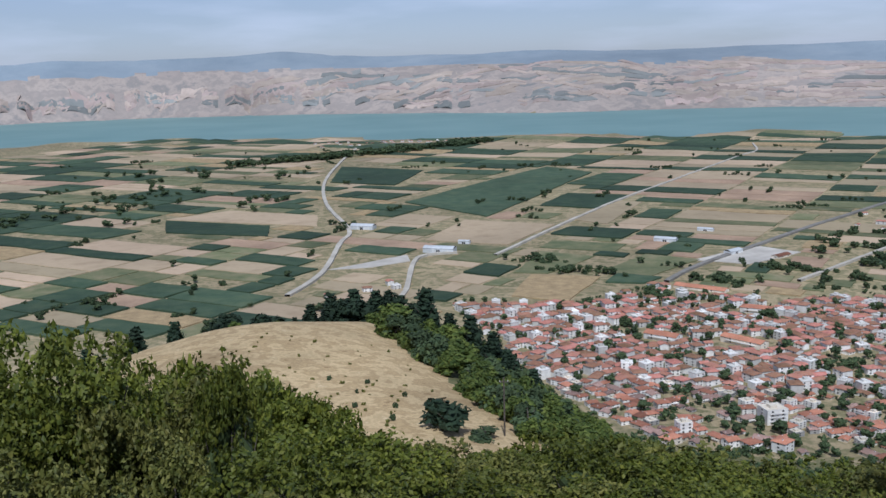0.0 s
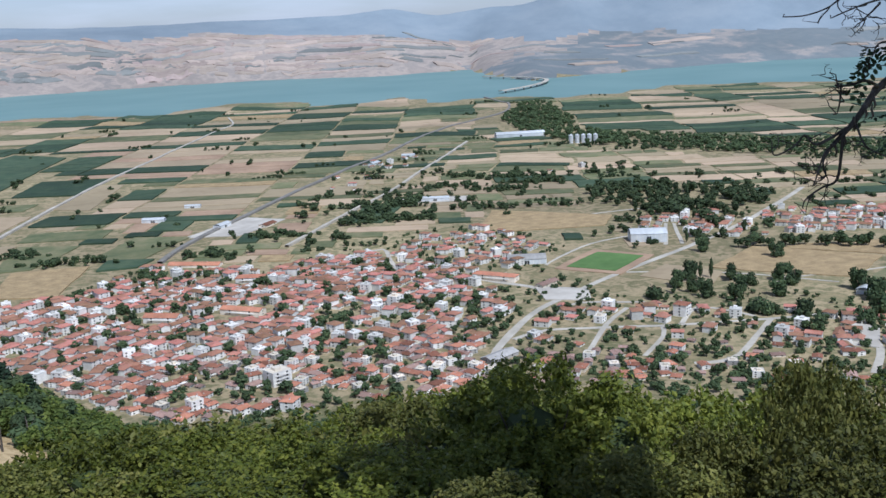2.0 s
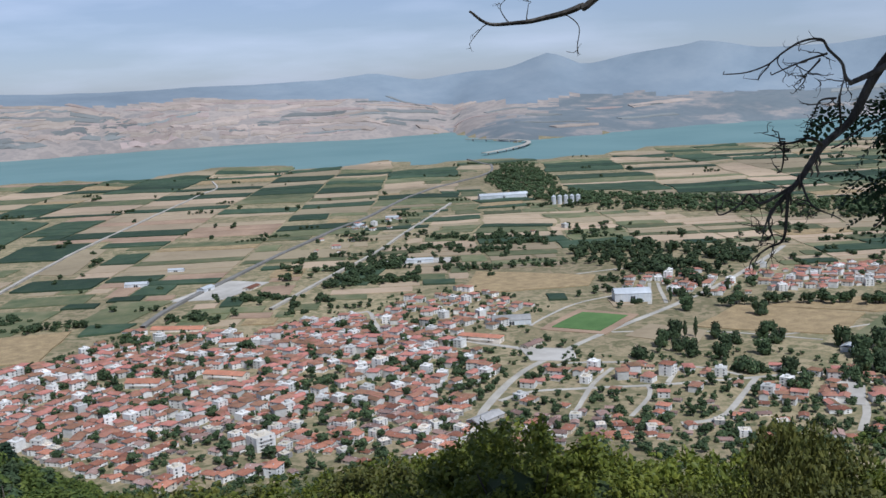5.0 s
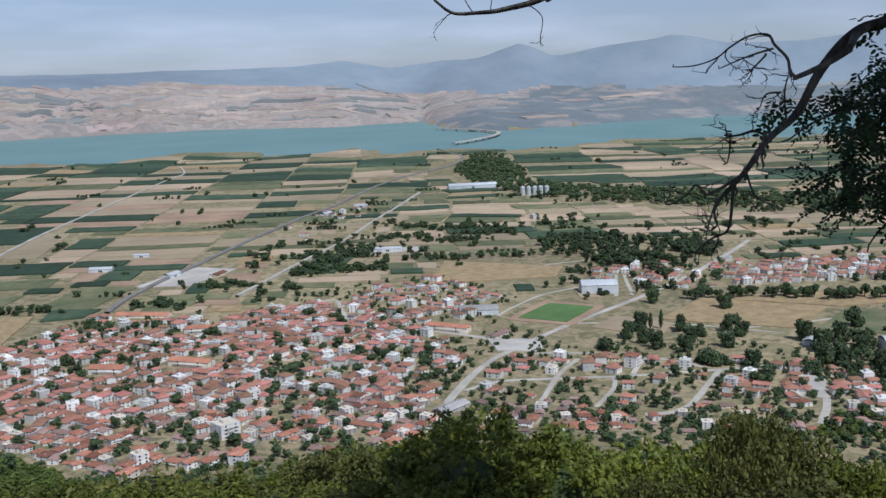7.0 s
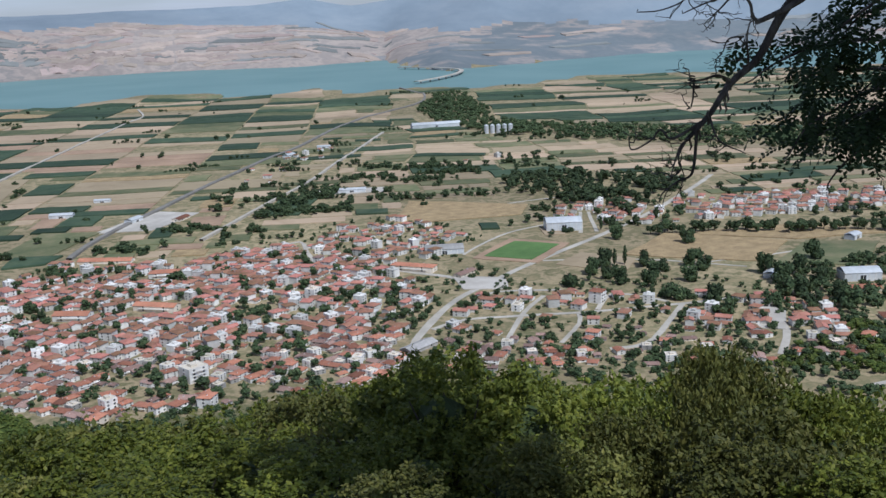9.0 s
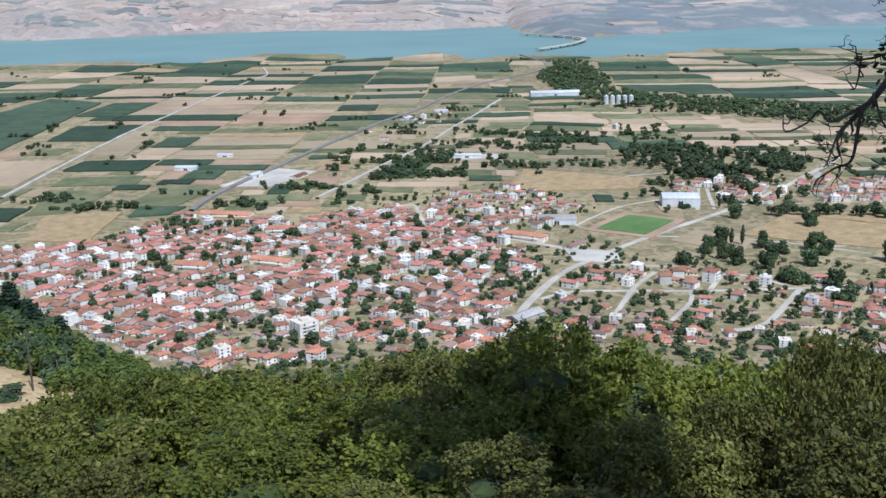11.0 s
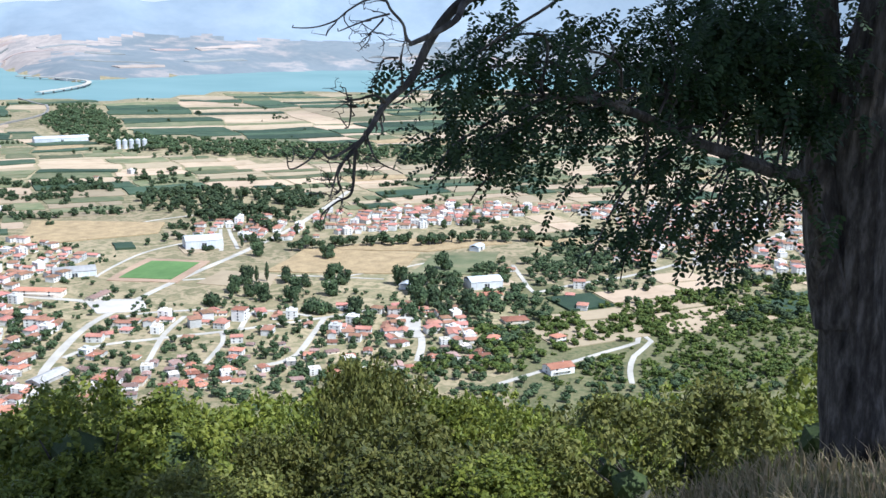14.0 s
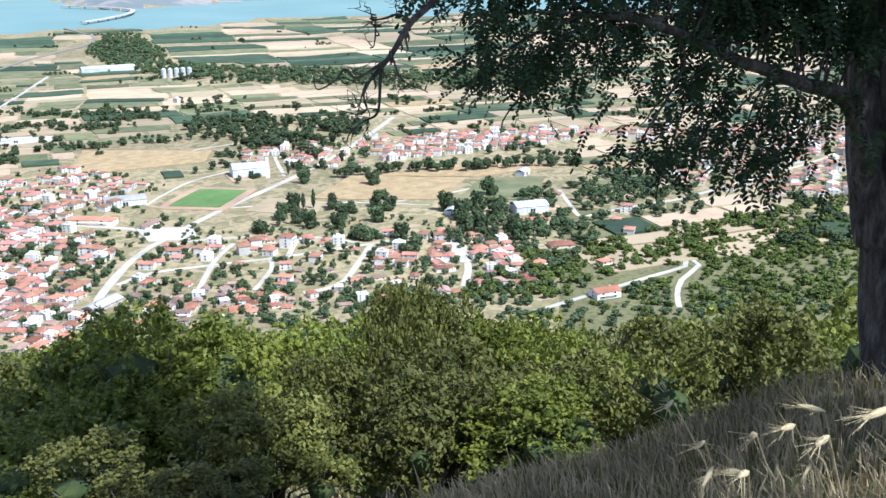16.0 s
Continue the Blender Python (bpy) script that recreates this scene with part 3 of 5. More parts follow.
def hip_roof(bm, w, d, h, rise, over=0.5, thick=0.2):
    ridge = max(0.3, (w - d) / 2)
    lo = [(-w / 2 - over, -d / 2 - over, h), (w / 2 + over, -d / 2 - over, h), (w / 2 + over, d / 2 + over, h), (-w / 2 - over, d / 2 + over, h)]
    a = [bm.verts.new(p) for p in lo]
    b = [bm.verts.new((p[0], p[1], p[2] + thick)) for p in lo]
    r0, r1 = bm.verts.new((-ridge, 0, h + rise + thick)), bm.verts.new((ridge, 0, h + rise + thick))
    bm.faces.new(a[::-1])
    for i in range(4):
        k = (i + 1) % 4
        bm.faces.new((a[i], a[k], b[k], b[i]))
    bm.faces.new((b[0], b[1], r1, r0))
    bm.faces.new((b[2], b[3], r0, r1))
    bm.faces.new((b[1], b[2], r1))
    bm.faces.new((b[3], b[0], r0))


def window_mesh(w, h):
    """A framed window: the frame stands proud of the wall, the pane lies back in it."""
    bm = bmesh.new()
    add_box(bm, -w / 2 - 0.1, -0.12, -0.1, w / 2 + 0.1, 0.05, h + 0.1, index=1)
    bm.faces.ensure_lookup_table()
    front = min(bm.faces, key=lambda f: f.calc_center_median().y)
    bmesh.ops.inset_region(bm, faces=[front], thickness=0.1, depth=-0.06)
    front.material_index = 0
    me = bpy.data.meshes.new("window")
    bm.to_mesh(me)
    bm.free()
    me.materials.append(M["glass"])
    me.materials.append(M["wall"])
    return me


WINDOW = window_mesh(1.1, 1.3)
TALLWIN = window_mesh(1.4, 2.1)


def house(w, d, storeys, style, wall, roof, label, category="house", full=True):
    """A house of white or grey render: walls as the base mesh, roof, chimney, windows and balconies under it."""
    if category == "house":
        w, d = w * 0.86, d * 0.86
    h = 2.75 * storeys + 0.3
    rise = 0.27 * d / 2 * 1.5
    bm = bmesh.new()
    if style == "gable":
        vs = []
        for x in (-w / 2, w / 2):
            vs.append([bm.verts.new(p) for p in ((x, -d / 2, -1.5), (x, d / 2, -1.5), (x, d / 2, h), (x, 0, h + rise), (x, -d / 2, h))])
        bm.faces.new(vs[0][::-1])
        bm.faces.new(vs[1])
        for i in range(5):
            k = (i + 1) % 5
            bm.faces.new((vs[0][i], vs[0][k], vs[1][k], vs[1][i]))
        bmesh.ops.recalc_face_normals(bm, faces=bm.faces)
    else:
        add_box(bm, -w / 2, -d / 2, -1.5, w / 2, d / 2, h)
    if style == "flat":
        for x0, y0, x1, y1 in ((-w / 2, -d / 2, w / 2, -d / 2 + 0.2), (-w / 2, d / 2 - 0.2, w / 2, d / 2), (-w / 2, -d / 2 + 0.2, -w / 2 + 0.2, d / 2 - 0.2), (w / 2 - 0.2, -d / 2 + 0.2, w / 2, d / 2 - 0.2)):
            add_box(bm, x0, y0, h, x1, y1, h + 0.7)
    ob = mesh_object("house", bm, M[wall])
    tagged(ob, label, category, group="houses of the town")
    bm = bmesh.new()
    if style == "gable":
        gable_roof(bm, w, d, h, rise)
    elif style == "hip":
        hip_roof(bm, w, d, h, rise)
    else:
        add_box(bm, -w / 2 + 0.25, -d / 2 + 0.25, h - 0.1, w / 2 - 0.25, d / 2 - 0.25, h + 0.15)
        add_box(bm, -w / 5, -d / 6, h, w / 8, d / 4, h + 2.4)
    part("roof", bm, M["wall_cream"] if style == "flat" else M[roof], ob)
    if not full:
        return ob
    bm = bmesh.new()
    add_box(bm, w * 0.22, d * 0.12, h, w * 0.22 + 0.6, d * 0.12 + 0.6, h + rise + 0.7)
    chimney = part("chimney", bm, M["wall"], ob)
    bm = bmesh.new()
    add_box(bm, w * 0.22 - 0.1, d * 0.12 - 0.1, h + rise + 0.7, w * 0.22 + 0.7, d * 0.12 + 0.7, h + rise + 0.85)
    part("cap", bm, M["roof_old"], chimney)
    for s in range(storeys):
        z = 0.3 + 2.9 * s + 0.9
        for face, (length, off, turn) in enumerate(((w, d / 2, 0), (w, d / 2, 180), (d, w / 2, 90), (d, w / 2, 270))):
            count = 2 if face < 2 and length > 8 else 1
            for i in range(count):
                x = (i - (count - 1) / 2) * length * 0.5
                q = new("window", WINDOW)
                q.parent = ob
                q.matrix_basis = pose(0, 0, 0, 0, 0, turn) @ Matrix.Translation((x, -off, z))
        if s and w > 9:
            bm = bmesh.new()
            z0 = 0.3 + 2.9 * s
            add_box(bm, -w * 0.36, -d / 2 - 1.3, z0 - 0.15, w * 0.36, -d / 2 - 0.003, z0)
            add_box(bm, -w * 0.36, -d / 2 - 1.3, z0, w * 0.36, -d / 2 - 1.2, z0 + 0.9)
            part("balcony", bm, M["wall"], ob)
    return ob


KINDS = (
    (10, 8, 2, "gable", "wall", "roof", "white two-storey house with an orange clay tile roof"),
    (9, 9, 1, "hip", "wall", "roof", "low white house with a red hipped tile roof"),
    (12, 8, 1, "gable", "wall_cream", "roof_old", "long cream house with a weathered tile roof"),
    (11, 10, 2, "hip", "wall", "roof", "white house with balcony and hipped orange roof"),
    (8, 7, 2, "gable", "wall_grey", "roof_old", "small grey stone house with an old tile roof"),
    (12, 10, 3, "hip", "wall", "roof", "three-storey white block with balconies and red roof"),
    (10, 9, 3, "flat", "wall", "roof", "white flat-roofed three-storey block with balconies"),
    (9, 7, 1, "gable", "wall_cream", "roof", "low cream house with a bright orange roof"),
    (13, 9, 2, "gable", "wall", "roof_old", "wide white house with a faded tile roof"),
    (7, 6, 1, "gable", "wall_grey", "roof_old", "small shed-like house with a dull brown roof"),
    (10, 9, 2, "flat", "wall_grey", "roof", "unfinished grey concrete house with a flat roof"),
    (14, 9, 2, "hip", "wall_cream", "roof", "large cream house with a hipped red tile roof"),
)
WEIGHTS = (5, 5, 4, 5, 4, 5, 4, 5, 4, 4, 2, 3)


SMALL = Matrix.Diagonal((0.88, 0.88, 0.66, 1))


def put(proto, x, y, turn, first):
    m = pose(x, y, ground_z(x, y), 0, 0, turn) @ SMALL
    if not first:
        return copy_thing(proto, m)
    proto.matrix_basis = m
    return proto


SITES = []
SPECIAL = []


def free(x, y, gap):
    return all((x - a) ** 2 + (y - b) ** 2 > (gap + c) ** 2 for a, b, c in SPECIAL)


def lay_out(poly, step, jitter, turn, keep, seed, margin=2.0):
    rg = random.Random(seed)
    xs, ys = [p[0] for p in poly], [p[1] for p in poly]
    c, s = math.cos(radians(turn)), math.sin(radians(turn))
    n = int(760 / step)
    cx, cy = sum(xs) / len(xs), sum(ys) / len(ys)
    for i in range(-n, n):
        for j in range(-n, n):
            a = i * step + (i // 4) * 2.2 + rg.uniform(-jitter, jitter)
            b = j * step * 1.06 + (j // 3) * 3.0 + rg.uniform(-jitter, jitter)
            x, y = cx + a * c - b * s, cy + a * s + b * c
            x, y = x + 9 * fbm(x, y, 120), y + 9 * fbm(y, x, 120)
            if rg.random() < keep * (1 if fbm(x, y, 55) > -0.22 else 0.25) and inside(x, y, poly) and not near_road(x, y, 3.6) and free(x, y, 4):
                SITES.append((x, y, turn + 90 * rg.randint(0, 3) + 24 * fbm(x, y, 140) + rg.gauss(0, 14), rg.choices(range(12), WEIGHTS)[0]))


SPECIAL += [(310, 620, 6), (361, 708, 6), (308, 480, 11), (228, 842, 26), (213, 672, 22), (415, 636, 24), (590, 668, 18), (453, 478, 9), (182, 521, 9), (565, 329, 13), (628, 395, 15), (496, 258, 12), (401, 500, 7), (510, 628, 55), (250, 760, 14), (160, 690, 15)]
DENSE = [(12, 815), (34, 712), (62, 600), (112, 492), (173, 478), (252, 448), (318, 480), (392, 590), (412, 700), (402, 780), (330, 790), (271, 780), (198, 858), (110, 795)]
SPARSE = [(330, 485), (400, 560), (452, 540), (485, 470), (560, 400), (560, 360), (486, 302), (420, 345), (345, 400), (262, 446)]
UPPER = [(418, 800), (506, 822), (512, 712), (470, 690), (425, 640), (418, 700)]
lay_out(DENSE, 7.5, 1.4, 28, 0.93, 11)
lay_out(SPARSE, 9.0, 2.4, 40, 0.76, 12)
lay_out(UPPER, 10.0, 2.5, 20, 0.66, 13)
lay_out(QUARTER, 8.6, 1.6, 35, 0.88, 14)
lay_out(FAREAST, 10.5, 2.5, 30, 0.66, 15)
lay_out([(540, 300), (600, 290), (720, 360), (700, 420), (600, 360)], 24, 6, 30, 0.4, 16)
lay_out([(-150, 780), (-20, 830), (0, 960), (-160, 930)], 21, 6, 10, 0.35, 17)
lay_out([(560, 1240), (640, 1200), (720, 1320), (660, 1380)], 22, 6, 30, 0.4, 18)
lay_out([(420, 1040), (520, 1100), (600, 1220), (520, 1230)], 26, 6, 30, 0.25, 19)
lay_out([(690, 860), (840, 1040), (760, 1100), (600, 960)], 34, 9, 30, 0.3, 20)
lay_out([(-300, 2420), (60, 2540), (20, 2640), (-320, 2560)], 26, 8, 10, 0.55, 21)
SITES.sort(key=lambda s: s[0] ** 2 + s[1] ** 2)
made = {}
for x, y, turn, k in SITES[:300]:
    w, d, st, style, wall, roof, label = KINDS[k]
    if k not in made:
        made[k] = house(w, d, st, style, wall, roof, label)
        put(made[k], x, y, turn, True)
    else:
        put(made[k], x, y, turn, False)


def joined_houses(sites):
    """The houses further off, too many to count, with walls, gables, window bands and roofs."""
    walls, roofs, panes = bmesh.new(), bmesh.new(), bmesh.new()
    for x, y, turn, k in sites:
        w, d, st, style, _, _, _ = KINDS[k]
        w, d = w * 0.86, d * 0.86
        m = pose(x, y, ground_z(x, y), 0, 0, turn) @ SMALL
        h, rise = 2.9 * st + 0.3, 0.2 * d
        add_box(walls, -w / 2, -d / 2, -1.5, w / 2, d / 2, h, m)
        one = bmesh.new()
        if style == "hip":
            hip_roof(one, w, d, h, rise)
        elif style == "gable":
            gable_roof(one, w, d, h, rise)
            for s in (-1, 1):
                walls.faces.new([walls.verts.new(m @ Vector(p)) for p in ((s * w / 2, -d / 2, h), (s * w / 2, d / 2, h), (s * w / 2, 0, h + rise))])
        else:
            add_box(walls, -w / 2 - 0.1, -d / 2 - 0.1, h + 0.004, w / 2 + 0.1, d / 2 + 0.1, h + 0.5, m)
            add_box(walls, -w / 5, -d / 6, h + 0.504, w / 8, d / 4, h + 2.6, m)
        index = {}
        for v in one.verts:
            index[v] = roofs.verts.new(m @ v.co)
        for f in one.faces:
            roofs.faces.new([index[v] for v in f.verts])
        one.free()
        for s in range(st):
            for q in (-0.25, 0.25):
                for e in (-1, 1):
                    add_box(panes, q * w - 0.6, e * d / 2 - 0.05, 2.9 * s + 1.1, q * w + 0.6, e * d / 2 + 0.05, 2.9 * s + 2.4, m)
    ob = mesh_object("far_houses", walls, M["wall_far"])
    tagged(ob, "crowd of pale houses with tiled roofs further off", "houses", kind="stuff")
    for name, bm, mm in (("roofs", roofs, "roof_far"), ("windows", panes, "glass")):
        tagged(part(name, bm, M[mm], ob), kind="stuff")


joined_houses(SITES[300:])


# ---- larger buildings ----
def long_building(x, y, turn, w, d, storeys, style, wall, roof, label, category="building"):
    ob = house(w, d, storeys, style, wall, roof, label, category)
    ob.name = category.replace(" ", "_")
    ob.matrix_basis = pose(x, y, ground_z(x, y), 0, 0, turn) @ Matrix.Diagonal((0.9, 0.9, 0.72, 1))
    ob["group"] = ""
    return ob


long_building(228, 842, -39, 52, 12, 1, "gable", "wall_cream", "roof", "very long low building with a red tile roof", "storage hall")
long_building(213, 672, -50, 36, 11, 2, "gable", "wall_cream", "roof", "long two-storey hall with an orange tile roof", "market hall")
long_building(408, 638, -57, 40, 11, 2, "hip", "wall_cream", "roof", "long peach-coloured school with a red tile roof", "school")
long_building(430, 600, 20, 24, 8, 1, "gable", "wall_cream", "roof_old", "low school annex with a brown tile roof", "school annex")
long_building(453, 478, 25, 10, 10, 4, "hip", "wall", "roof", "white four-storey apartment block with balconies", "apartment block")
long_building(182, 521, 12, 14, 12, 4, "flat", "wall", "roof", "white four-storey flat-roofed block with balconies", "apartment block")
long_building(401, 500, 30, 10, 8, 2, "flat", "wall", "roof", "bright white cubic house with a flat roof", "house")
long_building(565, 329, -40, 22, 14, 1, "hip", "wall_cream", "roof", "wide low house with a broad red tile roof", "house")
long_building(496, 258, -30, 18, 11, 2, "gable", "wall", "roof", "white villa with an orange tile roof on the slope", "villa")
long_building(545, 285, -20, 11, 9, 2, "hip", "wall_cream", "roof", "detached house with a crimson tile roof", "house")
long_building(250, 760, -30, 26, 12, 2, "hip", "wall", "roof", "broad white building with a red hipped roof", "building")
long_building(160, 690, -40, 28, 12, 2, "gable", "wall", "roof", "wide white building with an orange roof", "building")
long_building(341, 967, 40, 24, 10, 1, "gable", "wall_cream", "roof", "low works building with an orange tile roof", "workshop")
long_building(310, 620, 25, 10, 9, 4, "flat", "wall", "roof", "white four-storey block among low houses", "apartment block")
long_building(361, 708, 30, 10, 8, 3, "hip", "wall", "roof_old", "bright white corner house by the road", "house")
long_building(308, 480, 15, 26, 11, 1, "gable", "wall_grey", "wall_grey", "low grey hall with a dull sheet roof", "hall")
long_building(517, 316, 20, 11, 9, 2, "hip", "wall", "roof", "white house with a red roof below the meadow", "house")
long_building(604, 377, -35, 26, 11, 1, "gable", "wall_cream", "roof", "long farm building with a salmon tile roof", "barn")


def metal_hall(x, y, turn, w, d, h, label, name="metal_hall"):
    """A portal-frame hall with a shallow pale roof, a gate and ribs along its walls."""
    bm = bmesh.new()
    add_box(bm, -w / 2, -d / 2, -1.5, w / 2, d / 2, h)
    ob = mesh_object(name, bm, M["metal"])
    tagged(ob, label, "hall", group="halls of the plain")
    ob.matrix_basis = pose(x, y, ground_z(x, y), 0, 0, turn)
    bm = bmesh.new()
    n = 8
    for i in range(n):
        y0, y1 = -d / 2 - 0.4 + (d + 0.8) * i / n, -d / 2 - 0.4 + (d + 0.8) * (i + 1) / n
        z0, z1 = (h + 0.16 * d * math.sin(math.pi * (q + d / 2) / d) for q in (max(-d / 2, y0), min(d / 2, y1)))
        a = [bm.verts.new(p) for p in ((-w / 2 - 0.3, y0, z0), (w / 2 + 0.3, y0, z0), (w / 2 + 0.3, y1, z1), (-w / 2 - 0.3, y1, z1))]
        bm.faces.new(a)
    bmesh.ops.remove_doubles(bm, verts=bm.verts, dist=0.01)
    bmesh.ops.solidify(bm, geom=bm.faces, thickness=0.15)
    part("roof", bm, M["wall_grey" if "dull" in label else "metal"], ob)
    bm = bmesh.new()
    add_box(bm, -2, -d / 2 - 0.06, 0, 2, -d / 2 - 0.003, h * 0.7)
    part("gate", bm, M["glass"], ob)
    for i in range(7):
        bm = bmesh.new()
        xx = -w / 2 + w * i / 6
        add_box(bm, xx - 0.12, -d / 2 - 0.2, 0, xx + 0.12, -d / 2 - 0.004, h)
        part("rib", bm, M["wall"], ob)
    return ob


for x, y, t, w, d, h, label in (
    (590, 668, -32, 32, 20, 8, "white sports hall with a curved metal roof"),
    (628, 395, -35, 26, 16, 6, "white barn with a pale blue metal roof"),
    (-92, 1222, -20, 30, 13, 5, "white storage hall with a pale metal roof"),
    (2, 1050, -20, 34, 13, 5, "grey-blue metal storage hall by a yard"),
    (960, 1411, -22, 84, 20, 7, "long white warehouse beside the woods"),
    (545, 975, -30, 32, 9, 4, "long white farm shed on a gravel yard"),
    (458, 668, -30, 32, 16, 4.5, "grey market hall with a dull sheet roof"),
    (300, 990, 40, 20, 9, 4, "low white works shed on a gravel yard"),
    (250, 1070, -30, 24, 10, 4, "low works shed with a pale metal roof"),
    (620, 1285, 40, 24, 9, 4, "white roadside works building"),
    (700, 1330, -30, 20, 8, 4, "white roadside workshop with a metal roof"),
    (310, 1130, -30, 18, 7, 3.5, "white farm shed between green fields"),
    (30, 1100, -20, 13, 6, 3.5, "small white farm shed with metal roof"),
    (735, 470, 10, 14, 9, 4, "small white shed on the meadow"),
    (590, 440, 20, 12, 9, 3.5, "small white stable on the meadow"),
):
    metal_hall(x, y, t, w, d, h, label)


def silo_row():
    """Five pale steel grain silos with conical caps."""
    for i in range(5):
        x, y = 963 + 8.2 * i, 1271 - 5.2 * i
        bm = bmesh.new()
        bmesh.ops.create_cone(bm, segments=20, radius1=3.6, radius2=3.6, depth=13, cap_ends=True, matrix=Matrix.Translation((0, 0, 6)))
        ob = mesh_object("silo", bm, M["metal"], smooth=False)
        tagged(ob, "pale grey steel grain silo with a conical cap", "silo", group="row of grain silos")
        ob.matrix_basis = pose(x, y, ground_z(x, y))
        bm = bmesh.new()
        bmesh.ops.create_cone(bm, segments=20, radius1=3.8, radius2=0.5, depth=2.2, cap_ends=True, matrix=Matrix.Translation((0, 0, 13.6)))
        part("cap", bm, M["metal"], ob)
        for z in (3, 7, 11):
            bm = bmesh.new()
            bmesh.ops.create_cone(bm, segments=20, radius1=3.75, radius2=3.75, depth=0.25, cap_ends=True, matrix=Matrix.Translation((0, 0, z)))
            part("hoop", bm, M["wall_grey"], ob)


silo_row()


def bridge():
    """The low road bridge over the arm of the lake, on slim piers."""
    deck = [(1500, 2290), (1640, 2370), (1770, 2470), (1870, 2600), (1890, 2760), (1850, 2930)]
    ob = ribbon("bridge", deck, 14, M["road"], "long low curved concrete road bridge over the lake", 0, kind="", category="bridge")
    for v in ob.data.vertices:
        v.co.z = 7.0 if v.index % 2 == 0 else 4.5
    for k in range(14):
        t = (k + 0.5) / 14 * 5
        i = int(t)
        x = deck[i][0] + (deck[i + 1][0] - deck[i][0]) * (t - i)
        y = deck[i][1] + (deck[i + 1][1] - deck[i][1]) * (t - i)
        bm = bmesh.new()
        bmesh.ops.create_cone(bm, segments=12, radius1=3.0, radius2=2.2, depth=13, cap_ends=True, matrix=Matrix.Translation((x, y, -1.0)))
        part("pier", bm, M["wall_grey"], ob)


bridge()

# ---- plants: shapes ----
def leaf_array(blobs, count, size, rg, droop=0.0, shape=0.55, inner=0.72):
    """Leaves as small rhombs over a set of ellipsoid clumps; returns corners and faces as arrays."""
    b = np.array(blobs, float)
    weight = (b[:, 3] * b[:, 4] * b[:, 5]) ** 0.667
    pick = rg.choice(len(b), count, p=weight / weight.sum())
    d = rg.normal(size=(count, 3))
    d /= np.linalg.norm(d, axis=1)[:, None]
    d[:, 2] = np.where(d[:, 2] < -0.35, -d[:, 2], d[:, 2])
    rad = inner + (1.08 - inner) * rg.random(count) ** 0.6
    centre = b[pick, :3] + d * b[pick, 3:6] * rad[:, None]
    n = d * 0.8 + rg.normal(size=(count, 3)) * 0.65 + np.array((0, 0, 0.35))
    n /= np.linalg.norm(n, axis=1)[:, None]
    a = np.cross(n, rg.normal(size=(count, 3)))
    a /= np.linalg.norm(a, axis=1)[:, None] + 1e-9
    a[:, 2] -= droop
    s = np.cross(n, a)
    ln = size * (0.6 + 0.8 * rg.random(count))[:, None]
    pts = np.stack((centre - a * ln * 0.5, centre + s * ln * shape * 0.5 - n * ln * 0.06, centre + a * ln * 0.5, centre - s * ln * shape * 0.5 - n * ln * 0.06), 1).reshape(-1, 3)
    faces = np.arange(count * 4).reshape(-1, 4)
    return pts, faces


def lumps(blobs, scale, rg):
    """Dark hearts of the clumps, so that the sky does not show through a whole crown."""
    vs, fs = [], []
    base = bmesh.new()
    bmesh.ops.create_icosphere(base, subdivisions=1, radius=1.0)
    pv = np.array([v.co[:] for v in base.verts])
    pf = [[v.index for v in f.verts] for f in base.faces]
    base.free()
    for x, y, z, rx, ry, rz in blobs:
        k = sum(len(v) for v in vs)
        vs.append(pv * np.array((rx, ry, rz)) * scale * (0.85 + 0.3 * rg.random((len(pv), 1))) + np.array((x, y, z)))
        fs += [[i + k for i in f] for f in pf]
    return np.concatenate(vs), fs


def mesh_from(name, verts, faces, material):
    me = bpy.data.meshes.new(name)
    me.from_pydata([tuple(v) for v in verts], [], [tuple(f) for f in faces])
    me.materials.append(material)
    me.update()
    return me


def tube(bm, pts, radii, seg=8, wobble=0.0, ridges=0.0):
    rows = []
    pts = [Vector(p) for p in pts]
    for i, p in enumerate(pts):
        d = (pts[min(i + 1, len(pts) - 1)] - pts[max(i - 1, 0)]).normalized()
        side = d.cross(Vector((0.31, 0.93, 0.17))).normalized()
        up = side.cross(d)
        row = []
        for k in range(seg):
            a = 2 * math.pi * k / seg
            r = radii[i] * (1 + wobble * noise.noise(p * 3 + Vector((math.cos(a), math.sin(a), 0)) * 1.5) + (ridges * (1 if k % 2 else -1) * (0.6 + 0.8 * noise.noise(Vector((k * 1.7, p.z * 5, 0.3))))))
            row.append(bm.verts.new(p + side * math.cos(a) * r + up * math.sin(a) * r))
        rows.append(row)
    for a, b in zip(rows, rows[1:]):
        for k in range(seg):
            j = (k + 1) % seg
            bm.faces.new((a[k], a[j], b[j], b[k]))
    bm.faces.new(rows[0][::-1])
    bm.faces.new(rows[-1])


def smooth_line(pts, steps=6):
    out = []
    for k in range(len(pts) - 1):
        p0, p1, p2, p3 = (Vector(pts[min(max(i, 0), len(pts) - 1)]) for i in (k - 1, k, k + 1, k + 2))
        for s in range(steps):
            u = s / steps
            out.append(0.5 * ((2 * p1) + (p2 - p0) * u + (2 * p0 - 5 * p1 + 4 * p2 - p3) * u * u + (3 * p1 - p0 - 3 * p2 + p3) * u ** 3))
    out.append(Vector(pts[-1]))
    return out


